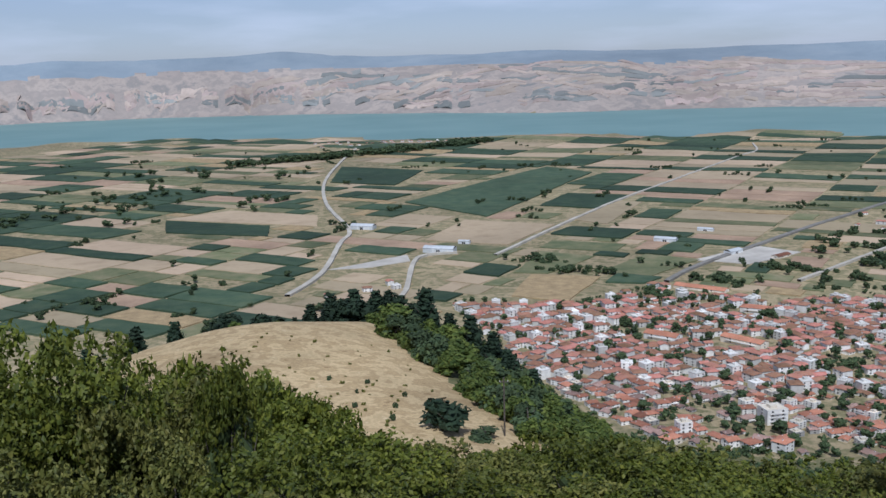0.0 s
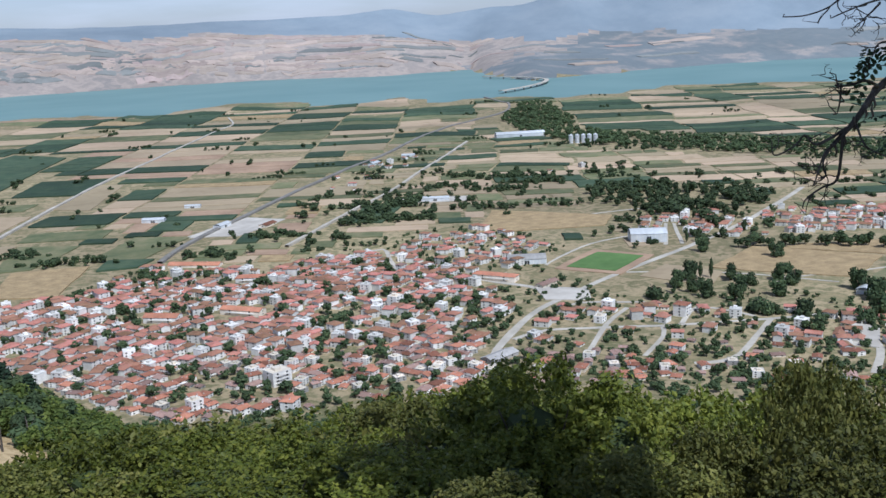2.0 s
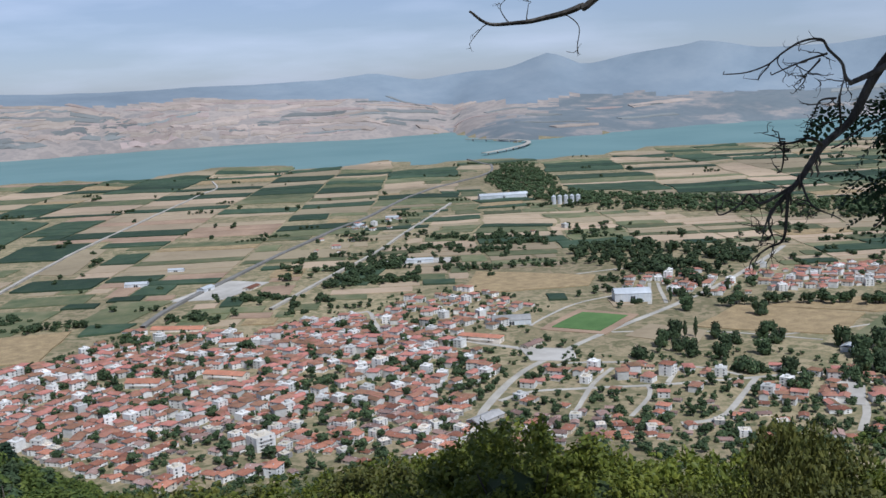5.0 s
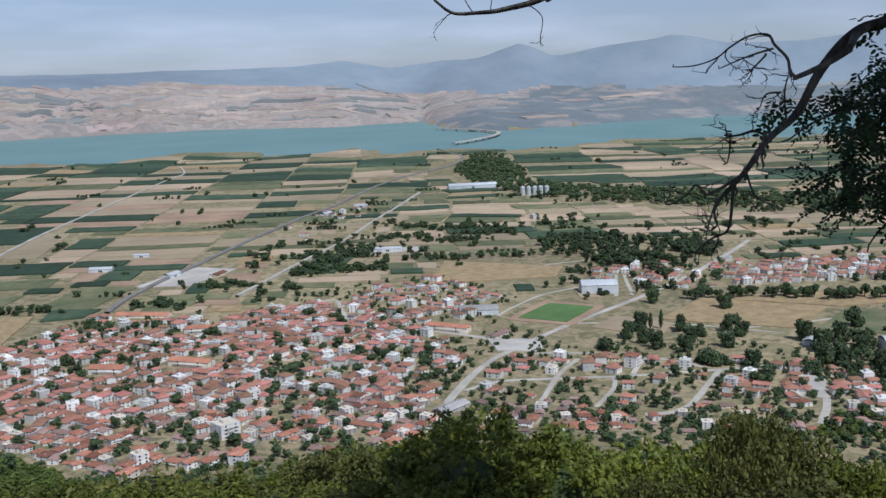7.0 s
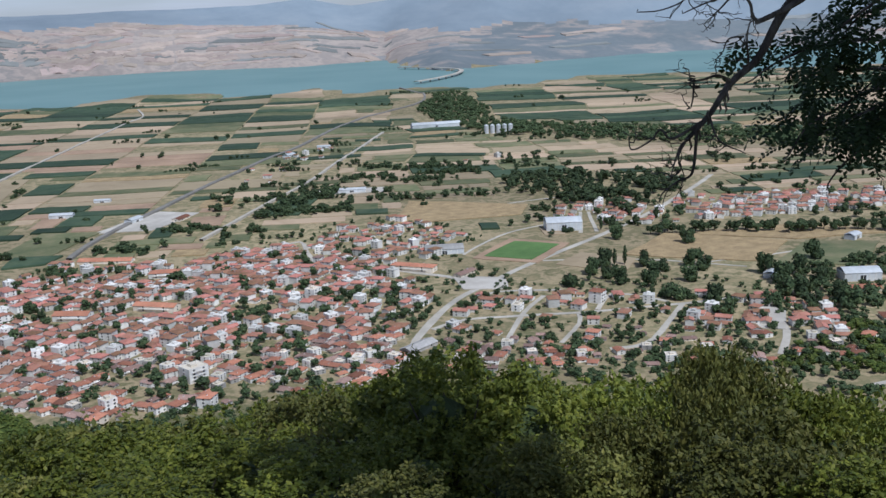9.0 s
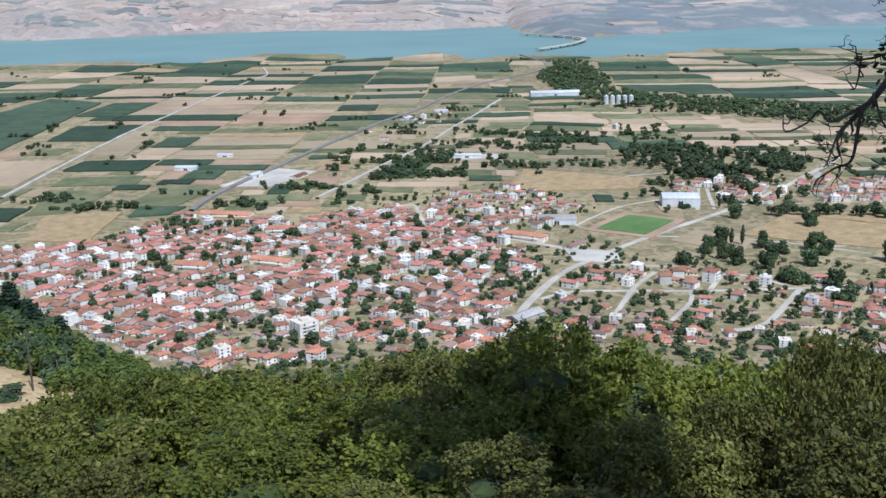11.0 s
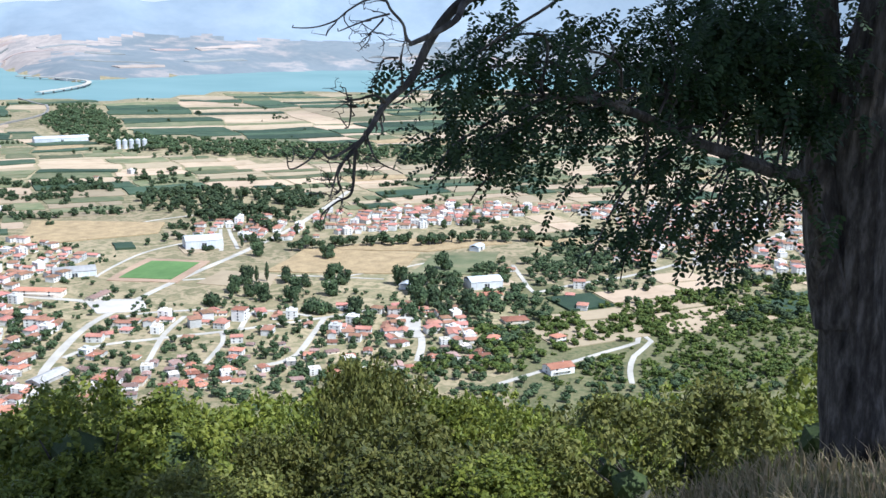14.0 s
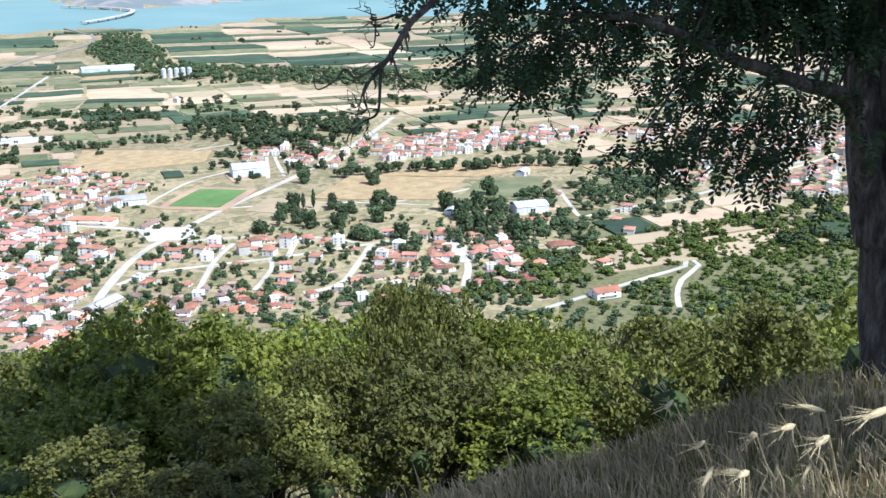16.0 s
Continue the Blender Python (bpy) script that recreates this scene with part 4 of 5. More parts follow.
def crown_blobs(kind, rg):
    """Clumps of a crown for a plant one metre tall and about one metre wide."""
    out = []
    if kind == "round":
        for _ in range(9):
            a, q = rg.random() * 6.28, rg.random() ** 0.5 * 0.3
            r = 0.15 + 0.1 * rg.random()
            out.append((q * math.cos(a), q * math.sin(a), 0.27 + 0.52 * rg.random(), r, r, r * 0.95))
    elif kind == "tall":
        for k in range(8):
            z = 0.16 + 0.1 * k
            r = 0.17 * math.sin(math.pi * (0.18 + 0.78 * k / 8)) + 0.03
            out.append((rg.normal() * 0.03, rg.normal() * 0.03, z, r, r, 0.1))
    elif kind == "pine":
        for k in range(11):
            z = 0.14 + 0.075 * k
            reach = 0.30 * (1 - z) + 0.02
            a = k * 2.4 + rg.random()
            for t in (0, 2.1, 4.2):
                r = 0.06 + 0.12 * (1 - z)
                out.append((reach * 0.6 * math.cos(a + t), reach * 0.6 * math.sin(a + t), z, r, r, r * 0.55))
    else:
        for _ in range(11):
            a, q = rg.random() * 6.28, rg.random() ** 0.5 * 0.36
            r = 0.15 + 0.12 * rg.random()
            out.append((q * math.cos(a), q * math.sin(a), 0.12 + 0.62 * rg.random() * (1 - q), r, r, r))
    return out


def plant(name, kind, count, leaf, material, seed, core=0.8, hearts=99):
    """Shapes of one plant a metre tall: crown mesh and, where it has one that shows, trunk mesh."""
    rg = np.random.default_rng(seed)
    blobs = crown_blobs(kind, rg)
    lv, lf = leaf_array(blobs, count, leaf, rg)
    cv, cf = lumps(blobs[:hearts], core, rg)
    verts = np.concatenate((lv, cv))
    faces = [list(f) for f in lf] + [[i + len(lv) for i in f] for f in cf]
    return verts, faces


def trunk_mesh(seed, high=0.55, thick=0.035):
    rg = random.Random(seed)
    bm = bmesh.new()
    tube(bm, [(0, 0, -0.1), (0.01, 0.0, 0.15), (rg.uniform(-0.03, 0.03), rg.uniform(-0.03, 0.03), high)], [thick, thick * 0.8, thick * 0.4], 6, 0.2)
    for k in range(4):
        a = k * 1.6 + rg.random()
        tube(bm, [(0, 0, 0.2 + 0.05 * k), (0.1 * math.cos(a), 0.1 * math.sin(a), 0.36 + 0.05 * k), (0.22 * math.cos(a), 0.22 * math.sin(a), 0.5 + 0.06 * k)], [thick * 0.5, thick * 0.35, thick * 0.15], 5)
    me = bpy.data.meshes.new("trunk")
    bm.to_mesh(me)
    bm.free()
    me.materials.append(M["bark"])
    return me


SHAPES = {}
for i in range(3):
    SHAPES["round", i] = plant("round", "round", 300, 0.15, None, 30 + i)
    SHAPES["shrub", i] = plant("shrub", "shrub", 300, 0.16, None, 40 + i)
for i in range(2):
    SHAPES["tall", i] = plant("tall", "tall", 260, 0.10, None, 50 + i)
    SHAPES["pine", i] = plant("pine", "pine", 420, 0.10, None, 60 + i)
for i in range(3):
    SHAPES["round_small", i] = plant("round", "round", 80, 0.24, None, 30 + i, 0.95, 7)
    SHAPES["shrub_small", i] = plant("shrub", "shrub", 80, 0.25, None, 40 + i, 0.95, 7)
for i in range(2):
    SHAPES["tall_small", i] = plant("tall", "tall", 70, 0.17, None, 50 + i)
TRUNKS = [trunk_mesh(70 + i) for i in range(3)]
CROWNS = {}


def tree(x, y, high, wide, kind, var, label, group, material="leaf_far", turn=0.0):
    """A single tree: the trunk with its limbs as base, the crown over it."""
    key = (kind, var, material)
    if key not in CROWNS:
        CROWNS[key] = mesh_from("crown", *SHAPES[kind, var], M[material])
    base = new("tree", TRUNKS[var])
    crown = new("crown", CROWNS[key])
    crown.parent = base
    base.matrix_basis = pose(x, y, ground_z(x, y), 0, 0, turn) @ Matrix.Diagonal((wide, wide, high, 1))
    return tagged(base, label, "tree", group=group)


def stand(name, places, material, label, category, size="_small"):
    """Woods and scrub that nobody could count, as one mesh."""
    vs, fs, k = [], [], 0
    for x, y, high, wide, kind, var, turn in places:
        v, f = SHAPES[kind + size, var]
        c, s = math.cos(turn), math.sin(turn)
        q = np.stack(((v[:, 0] * c - v[:, 1] * s) * wide + x, (v[:, 0] * s + v[:, 1] * c) * wide + y, v[:, 2] * high + ground_z(x, y) - 0.05 * high), 1)
        vs.append(q)
        fs += [[i + k for i in g] for g in f]
        k += len(q)
    ob = new(name, mesh_from(name, np.concatenate(vs), fs, M[material]))
    return tagged(ob, label, category, kind="stuff")


# ---- trees of the town and the meadows ----
rt = random.Random(7)
for x, y in ((500, 533), (520, 541), (497, 501), (504, 517), (507, 482), (548, 506), (539, 473), (574, 501), (626, 552), (512, 427), (545, 524), (526, 495), (496, 448), (491, 399), (465, 519), (596, 606), (594, 449), (651, 448), (573, 488), (581, 425), (608, 431), (552, 401), (566, 396), (598, 404), (575, 373), (547, 374), (561, 357), (530, 395)):
    h = rt.uniform(15, 20)
    tree(x, y, h, h * rt.uniform(0.7, 0.95), "shrub", rt.randrange(3), "large dark broadleaf tree standing on the dry meadow", "meadow trees", turn=rt.uniform(0, 360))
for k in range(40):
    u = k / 39
    x, y = 632 + 170 * u + rt.uniform(-5, 5), 600 - 150 * u + rt.uniform(-7, 7)
    h = rt.uniform(9, 13)
    tree(x, y, h, h * rt.uniform(0.9, 1.3), "round", rt.randrange(3), "round dark green tree in a row before houses", "row of trees before houses", turn=rt.uniform(0, 360))
for x, y in ((487, 522), (496, 517), (530, 540), (537, 536), (482, 455), (611, 640), (619, 634)):
    tree(x, y, rt.uniform(14, 18), 9, "tall", rt.randrange(2), "tall narrow dark tree by the main road", "tall trees by the road", turn=rt.uniform(0, 360))
SPOT = {}
for x, y, _, _ in SITES:
    SPOT.setdefault((int(x // 20), int(y // 20)), []).append((x, y))


def clear(x, y, gap):
    i, j = int(x // 20), int(y // 20)
    return all((x - a) ** 2 + (y - b) ** 2 > gap * gap for p in (-1, 0, 1) for q in (-1, 0, 1) for a, b in SPOT.get((i + p, j + q), ()))


def scatter(poly, count, gap, rg, road=3.0):
    xs, ys = [p[0] for p in poly], [p[1] for p in poly]
    out = []
    for _ in range(count * 12):
        x, y = rg.uniform(min(xs), max(xs)), rg.uniform(min(ys), max(ys))
        if inside(x, y, poly) and clear(x, y, gap) and not near_road(x, y, road) and free(x, y, 2):
            out.append((x, y))
            if len(out) == count:
                break
    return out


for x, y in scatter(SPARSE, 60, 5.5, rt) + scatter(DENSE, 85, 4.4, rt):
    h = rt.uniform(5, 8)
    kind = "tall" if rt.random() < 0.1 else "round"
    tree(x, y, h, h * rt.uniform(0.8, 1.15), kind, rt.randrange(2), "dark green garden tree between the houses", "garden trees of the town", turn=rt.uniform(0, 360))


def row(x, y, lo, hi, kinds, rg, wide=1.0):
    h = rg.uniform(lo, hi)
    k = rg.choice(kinds)
    return (x, y, h, h * rg.uniform(0.8, 1.25) * wide, k, rg.randrange(2), rg.uniform(0, 6.28))


garden = [row(x, y, 1.8, 5.0, ["shrub", "round"], rt, 1.2) for x, y in scatter(TOWN, 1000, 4.0, rt, 1.5) + scatter(SPARSE, 200, 4.5, rt, 1.5)] + [row(x, y, 5, 8.5, ["round"], rt, 1.1) for x, y in scatter(DENSE, 270, 4.4, rt)]
stand("garden_shrubs", garden, "leaf_far", "low green shrubs and hedges in town gardens", "shrubs")
wood = [row(x, y, 7, 11, ["round"], rt, 1.3) for x, y in scatter(WOODBAND, 900, 3, rt, 5)]
stand("river_wood", wood, "leaf_far", "dense dark green wood along the valley stream", "wood")
pines = [row(x, y, 8, 13, ["round", "round", "tall"], rt, 1.2) for x, y in scatter(PINEBAND, 190, 5, rt, 6)]
stand("pine_grove", pines, "leaf_far", "dark grove of tall trees at the town edge", "wood")
hill = [(430, 330), (470, 285), (520, 195), (640, 60), (900, 20), (980, 90), (800, 215), (660, 285), (600, 330), (520, 340)]
scrub = []
for x, y in scatter(hill, 2600, 6, rt, 4):
    if fbm(x, y, 45) > -0.12:
        scrub.append(row(x, y, 2.2, 6.2, ["shrub", "round", "round"], rt, 1.3))
scrub += [row(x, y, 1.6, 4.0, ["shrub", "round"], rt, 1.4) for x, y in scatter([(470, 262), (500, 205), (560, 130), (700, 50), (820, 150), (650, 245)], 1300, 4, rt, 3)]
stand("hillside_scrub", scrub, "leaf_slope", "green scrub oak and bushes on the slope", "scrub")
grove = [(640, 330), (700, 395), (800, 420), (900, 380), (880, 330), (780, 300), (700, 290)]
stand("field_trees", [row(x, y, 4, 8, ["round"], rt, 1.2) for x, y in scatter(grove, 170, 8, rt, 5) + scatter([(480, 296), (640, 325), (710, 425), (600, 440), (520, 375)], 190, 8, rt, 4) + scatter(QUARTER, 60, 7, rt, 3) + scatter(FAREAST, 150, 8, rt, 4)], "leaf_far", "scattered field and garden trees far off", "trees")
hedge = []
while len(hedge) < 1500:
    az, r = radians(rt.uniform(-24, 76) if len(hedge) < 700 else rt.uniform(21, 76)), rt.uniform(650, 2500 if len(hedge) < 700 else 1700)
    x, y = r * math.sin(az), r * math.cos(az)
    if fbm(x, y, 130) > 0.04 and not near_road(x, y, 5) and not any(inside(x, y, p) for p in (TOWN, MEADOW, QUARTER, FAREAST)) and r < shore(math.degrees(az))[0] - 60:
        n = 1 if rt.random() < 0.6 else rt.randint(2, 6)
        d = rt.choice((ax_u, ax_v))
        for k in range(n):
            hedge.append(row(x + d.x * k * 7, y + d.y * k * 7, 4, 9, ["round", "shrub", "round"], rt, 1.25))
stand("hedgerow_trees", hedge, "leaf_far", "hedgerow trees and bushes between the fields", "trees")
strip = []
for k in range(260):
    u = rt.random()
    x, y = -420 + 560 * u + rt.uniform(-25, 25), 2060 + 380 * u + rt.uniform(-22, 22)
    strip.append(row(x, y, 9, 17, ["round"], rt, 1.5))
for k in range(240):
    x, y = rt.uniform(-640, -250), rt.uniform(1250, 2000)
    if fbm(x, y, 160) > 0.0:
        strip.append(row(x, y, 6, 13, ["round"], rt, 1.5))
for u in range(46):
    strip.append(row(400 + 3.2 * u + rt.uniform(-12, 12), 905 + 2.2 * u + rt.uniform(-16, 16), 6, 11, ["round"], rt, 1.3))
for x, y, n in ((460, 900, 60), (700, 1050, 70), (650, 980, 30), (250, 870, 26), (330, 905, 22), (130, 930, 26), (95, 990, 18), (470, 985, 20), (600, 1050, 30), (700, 1000, 34), (660, 1100, 20), (560, 900, 18), (620, 860, 16)):
    for k in range(n):
        a, b = rt.gauss(0, 22), rt.gauss(0, 6)
        strip.append(row(x + a * 0.86 + b * 0.5, y - a * 0.5 + b * 0.86, 4, 9, ["round", "shrub"], rt, 1.2))
stand("tree_belts", strip, "leaf_far", "belts of dark trees along streams and yards", "trees")
foot = []
while len(foot) < 1700:
    az = rt.uniform(2, 76)
    r = rt.uniform(385, 520 if az < 38 else 585)
    x, y = r * math.sin(radians(az)), r * math.cos(radians(az))
    if clear(x, y, 5.0) and not near_road(x, y, 2) and free(x, y, 2) and not (r > 470 and inside(x, y, DENSE)):
        foot.append(row(x, y, 3.0, 5.8, ["round", "shrub"], rt, 1.25))
stand("foot_wood", foot, "leaf_far", "dark green wood at the foot of the slope", "wood")

# ---- the near slope ----
rn = random.Random(21)
slope_scrub = []
while len(slope_scrub) < 1050:
    az, r = rn.uniform(-30, 85), rn.uniform(48, 430)
    x, y = r * math.sin(radians(az)), r * math.cos(radians(az))
    if y > 60 and on_knoll(x, y) > -2.0:
        continue
    if len(slope_scrub) > 620 and not (-6 < az < 28 and r < 330):
        continue
    low = on_knoll(x, y) > -14 and y > 60
    slope_scrub.append(row(x, y, 2.0 if low else 2.6, 3.2 if low else 5.0, ["shrub", "round"], rn, 1.35))
stand("slope_scrub", slope_scrub, "leaf_slope", "thick green oak scrub covering the mountainside", "scrub", "")

# conifers round the dry hilltop
for x, y, h in ((-24, 214, 11), (-19, 216, 12), (-14, 213, 10), (-29, 216, 9), (-9, 216, 8), (-3, 208, 12), (2, 203, 9), (6, 190, 11), (10, 182, 10), (12, 172, 8), (-36, 214, 8), (-46, 206, 9), (-55, 200, 9), (-62, 196, 10), (-70, 190, 9), (-50, 212, 8), (16, 165, 7), (14, 186, 8), (-40, 218, 9)):
    tree(x, y, h, h * 1.15, "pine", rn.randrange(2), "dark green pine beside the dry hilltop", "pines round the hilltop", "pine", rn.uniform(0, 360))

edge, back = [], []
for k in range(130):
    u = rn.random()
    x, y = 11.5 - 25 * u + rn.random() ** 1.5 * (10 + 16 * u), 118 + 74 * u + rn.uniform(-2, 4)
    h = rn.uniform(3.0, 5.0) + 2.0 * u
    if k < 30:
        tree(x, y, h, h * rn.uniform(0.9, 1.3), rn.choice(("round", "shrub")), rn.randrange(2), "dark green oak on the edge of the dry hilltop", "oaks on the hilltop edge", "leaf_far", rn.uniform(0, 360))
    else:
        edge.append(row(x, y, h * 0.8, h, ["round", "shrub"], rn, 1.2))
stand("edge_wood", edge, "leaf_slope", "dark green oak wood beside the dry hilltop", "wood", "")
for k in range(64):
    x, y = -84 + 1.3 * k + rn.uniform(-2, 2), 203 + 0.15 * k + rn.uniform(-4, 14)
    back.append(row(x, y, 6, 9.5, ["round", "pine"], rn, 1.05))
stand("pine_belt", back, "pine", "belt of dark pines behind the dry hilltop", "wood", "")

# rows of seedlings on the dry hill
for k in range(5):
    for j in range(6):
        x, y = -21 + 6.5 * k + 0.8 * j + rn.uniform(-0.7, 0.7), 106 + 6.5 * j + rn.uniform(-1, 1)
        if on_knoll(x, y) > 3 and rn.random() < 0.8:
            s = tree(x, y, rn.uniform(0.7, 1.6), rn.uniform(0.6, 1.0), "shrub", rn.randrange(2), "small planted seedling on the dry hill", "rows of seedlings", "leaf_far", rn.uniform(0, 360))
            s.name = "seedling"
            s["category"] = "seedling"
tufts = []
for k in range(11):
    for j in range(34):
        x, y = -34 + 4.3 * k + 0.12 * j + rn.gauss(0, 0.35), 92 + 2.3 * j + rn.gauss(0, 0.6)
        if on_knoll(x, y) > 2 and rn.random() < 0.75 - 0.014 * j:
            tufts.append(row(x, y, 0.25, 0.65, ["shrub"], rn, 1.2))
stand("planted_tufts", tufts, "leaf_b", "rows of dry tufts and seedlings on the hill", "tufts")
tree(0.3, 116, 4.6, 7.0, "shrub", 1, "round dark bush on the edge of the dry hill", "", "pine")
tree(5.0, 115, 1.8, 5.0, "shrub", 0, "low spreading green bush on the dry hill", "", "leaf_far")


def pole(x, y, h):
    bm = bmesh.new()
    tube(bm, [(0, 0, -0.5), (0.02, 0, h * 0.5), (0.0, 0.03, h)], [0.13, 0.11, 0.09], 8, 0.05)
    ob = mesh_object("utility_pole", bm, M["bark"])
    tagged(ob, "weathered wooden utility pole on the dry hill", "pole")
    ob.matrix_basis = pose(x, y, ground_z(x, y))
    bm = bmesh.new()
    add_box(bm, -0.6, -0.05, h - 0.6, 0.6, 0.05, h - 0.48)
    part("crossarm", bm, M["bark"], ob)
    for q in (-0.5, 0.5):
        bm = bmesh.new()
        bmesh.ops.create_cone(bm, segments=8, radius1=0.06, radius2=0.03, depth=0.16, cap_ends=True, matrix=Matrix.Translation((q, 0, h - 0.4)))
        part("insulator", bm, M["metal"], ob)


pole(7.7, 118.0, 7.6)

# bushes before the camera
SKY_AZ = (-30, -17, -12.6, -9, -7, -1, 5, 10.6, 15.7, 22, 26, 29.5, 31.5, 34, 36.4, 41.5, 46, 48.5, 50.6, 53, 57, 62, 68, 73, 76, 82, 95)
SKY_DEP = (15, 15.7, 15.2, 17.2, 19.1, 21.8, 21.6, 20.6, 21.9, 21.8, 20.9, 20.9, 20.0, 19.4, 21.0, 21.2, 20.8, 20.0, 18.8, 20.4, 21.1, 20.8, 20.0, 19.5, 18.9, 17.8, 16)


def bush_meshes(seed, material, leaf, count):
    """A broadleaf bush a metre tall: leaf clumps on many twigs, and the bare stems inside."""
    rg = np.random.default_rng(seed)
    big = []
    for _ in range(13):
        a, q = rg.random() * 6.28, rg.random() ** 0.5 * 0.36
        r = 0.10 + 0.13 * rg.random()
        big.append((q * math.cos(a), q * math.sin(a), 0.12 + (0.78 - r) * rg.random() ** 0.8 * (1 - 0.8 * q), r, r, r))
    top = max(b[2] + b[5] for b in big)
    small = []
    for b in big:
        for _ in range(26):
            d = rg.normal(size=3)
            d /= np.linalg.norm(d)
            d[2] = abs(d[2]) if rg.random() < 0.75 else d[2]
            k = 0.75 + 0.42 * rg.random()
            r = 0.03 + 0.035 * rg.random()
            small.append((b[0] + d[0] * b[3] * k, b[1] + d[1] * b[4] * k, b[2] + d[2] * b[5] * k, r, r, r * 1.1))
    for _ in range(3):
        a, q = rg.random() * 6.28, rg.random() * 0.3
        for s in range(4):
            small.append((q * math.cos(a), q * math.sin(a), top * (0.86 + 0.045 * s), 0.022, 0.022, 0.035))
    lv, lf = leaf_array(small, count, leaf, rg, 0.15, 0.6, 0.3)
    lv[:, 2] /= max(v for v in lv[:, 2])
    leaves = mesh_from("leaves", lv, lf, M[material])
    bm = bmesh.new()
    for k in range(0, len(small), 7):
        x, y, z = small[k][:3]
        tube(bm, [(0.02 * math.cos(k), 0.02 * math.sin(k), -0.15), (x * 0.4, y * 0.4, z * 0.55), (x, y, z * 0.97)], [0.012, 0.008, 0.003], 4)
    # solid lumps in a dark colour stand for the shaded inside
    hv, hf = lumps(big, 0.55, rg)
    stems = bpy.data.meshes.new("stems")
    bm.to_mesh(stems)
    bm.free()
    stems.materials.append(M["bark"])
    return stems, leaves, mesh_from("inner_foliage", hv, hf, M["leaf_shade"])


BUSHES = [bush_meshes(90 + i, m, s, n) for i, (m, s, n) in enumerate((("leaf_a", 0.029, 10500), ("leaf_b", 0.026, 11000), ("leaf_c", 0.030, 10000), ("leaf_a", 0.026, 11500), ("leaf_b", 0.028, 10500)))]
FAR_BUSHES = [bush_meshes(120 + i, m, s, n) for i, (m, s, n) in enumerate((("leaf_a", 0.046, 4200), ("leaf_b", 0.044, 4200), ("leaf_c", 0.048, 4000), ("leaf_a", 0.042, 4600), ("leaf_b", 0.046, 4200)))]
BUSH_LABEL = ("mid-green oak bush on the near slope", "olive-green bush with small leaves", "bright yellow-green bush in sunlight", "dense leafy oak bush on the slope", "grey-green bush with thin twigs")


def bush(x, y, top, wide, k, label=""):
    z = ground_z(x, y) - 0.1
    stems, leaves, inner = (FAR_BUSHES if math.hypot(x, y) > 25 else BUSHES)[k]
    ob = new("bush", stems)
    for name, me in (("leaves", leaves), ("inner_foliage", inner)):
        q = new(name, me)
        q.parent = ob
    h = max(0.6, top - z)
    ob.matrix_basis = pose(x, y, z, 0, 0, rn.uniform(0, 360)) @ Matrix.Diagonal((wide, wide, h, 1))
    return tagged(ob, label or BUSH_LABEL[k], "bush", group="bushes of the near slope")


def by_sight(az, r, under):
    """Height of the line of sight to the bush tops at a bearing and distance."""
    return 200 - r * math.tan(radians(lerp(az, SKY_AZ, SKY_DEP) + under))


def plant_row(r0, az0, az1, step, under, wide, seed, kinds):
    rg = random.Random(seed)
    az = az0
    while az < az1:
        r = r0 * rg.uniform(0.88, 1.14)
        x, y = r * math.sin(radians(az)), r * math.cos(radians(az))
        # beyond bearing 38 brighter leaf colour is favoured, standing in for sunlit foliage
        bush(x, y, by_sight(az, r, under + abs(rg.gauss(0, 0.5))), wide * rg.uniform(0.85, 1.2), rg.choice(kinds if az < 38 or r0 < 13 else kinds + (2, 2, 2, 2)))
        az += step * rg.uniform(0.8, 1.2)


plant_row(44, -16, 80, 4.2, 0.3, 5.4, 1, (0, 0, 2, 3))
plant_row(30, -20, 84, 4.6, 0.1, 4.4, 2, (0, 1, 3))
plant_row(21, -24, 84, 5.6, 0.2, 3.6, 3, (0, 3, 4))
plant_row(15, -28, 78, 7.2, 1.6, 3.2, 4, (0, 1, 3, 4))
plant_row(11, -30, 62, 9.0, 4.2, 2.6, 5, (1, 3, 4, 0))
plant_row(8.5, -30, 46, 11.0, 8.0, 2.0, 6, (1, 4, 3))
bush(7.6, 10.6, 195.35, 3.3, 3, "large dark oak bush in the shade of a tree")
bush(6.6, 9.9, 194.7, 2.8, 3, "dark oak bush in the shade of a tree")
bush(14.5, 11.7, 193.3, 2.7, 1, "tall olive-green bush with a thin top")
bush(-5.7, 15.0, 196.1, 3.8, 3, "tall dark oak beside the dry hill")
bush(-7.4, 17.5, 195.5, 4.8, 3, "tall dark oak tree-like bush")
bush(-3.2, 14.05, 195.7, 1.7, 0, "slim sapling with sparse leaves")
bush(10.8, 3.7, 195.9, 2.6, 1, "brownish half-dry shrub beside the tree trunk")
bush(13.0, 2.0, 195.9, 3.4, 2, "bright green shrub behind the tree trunk")


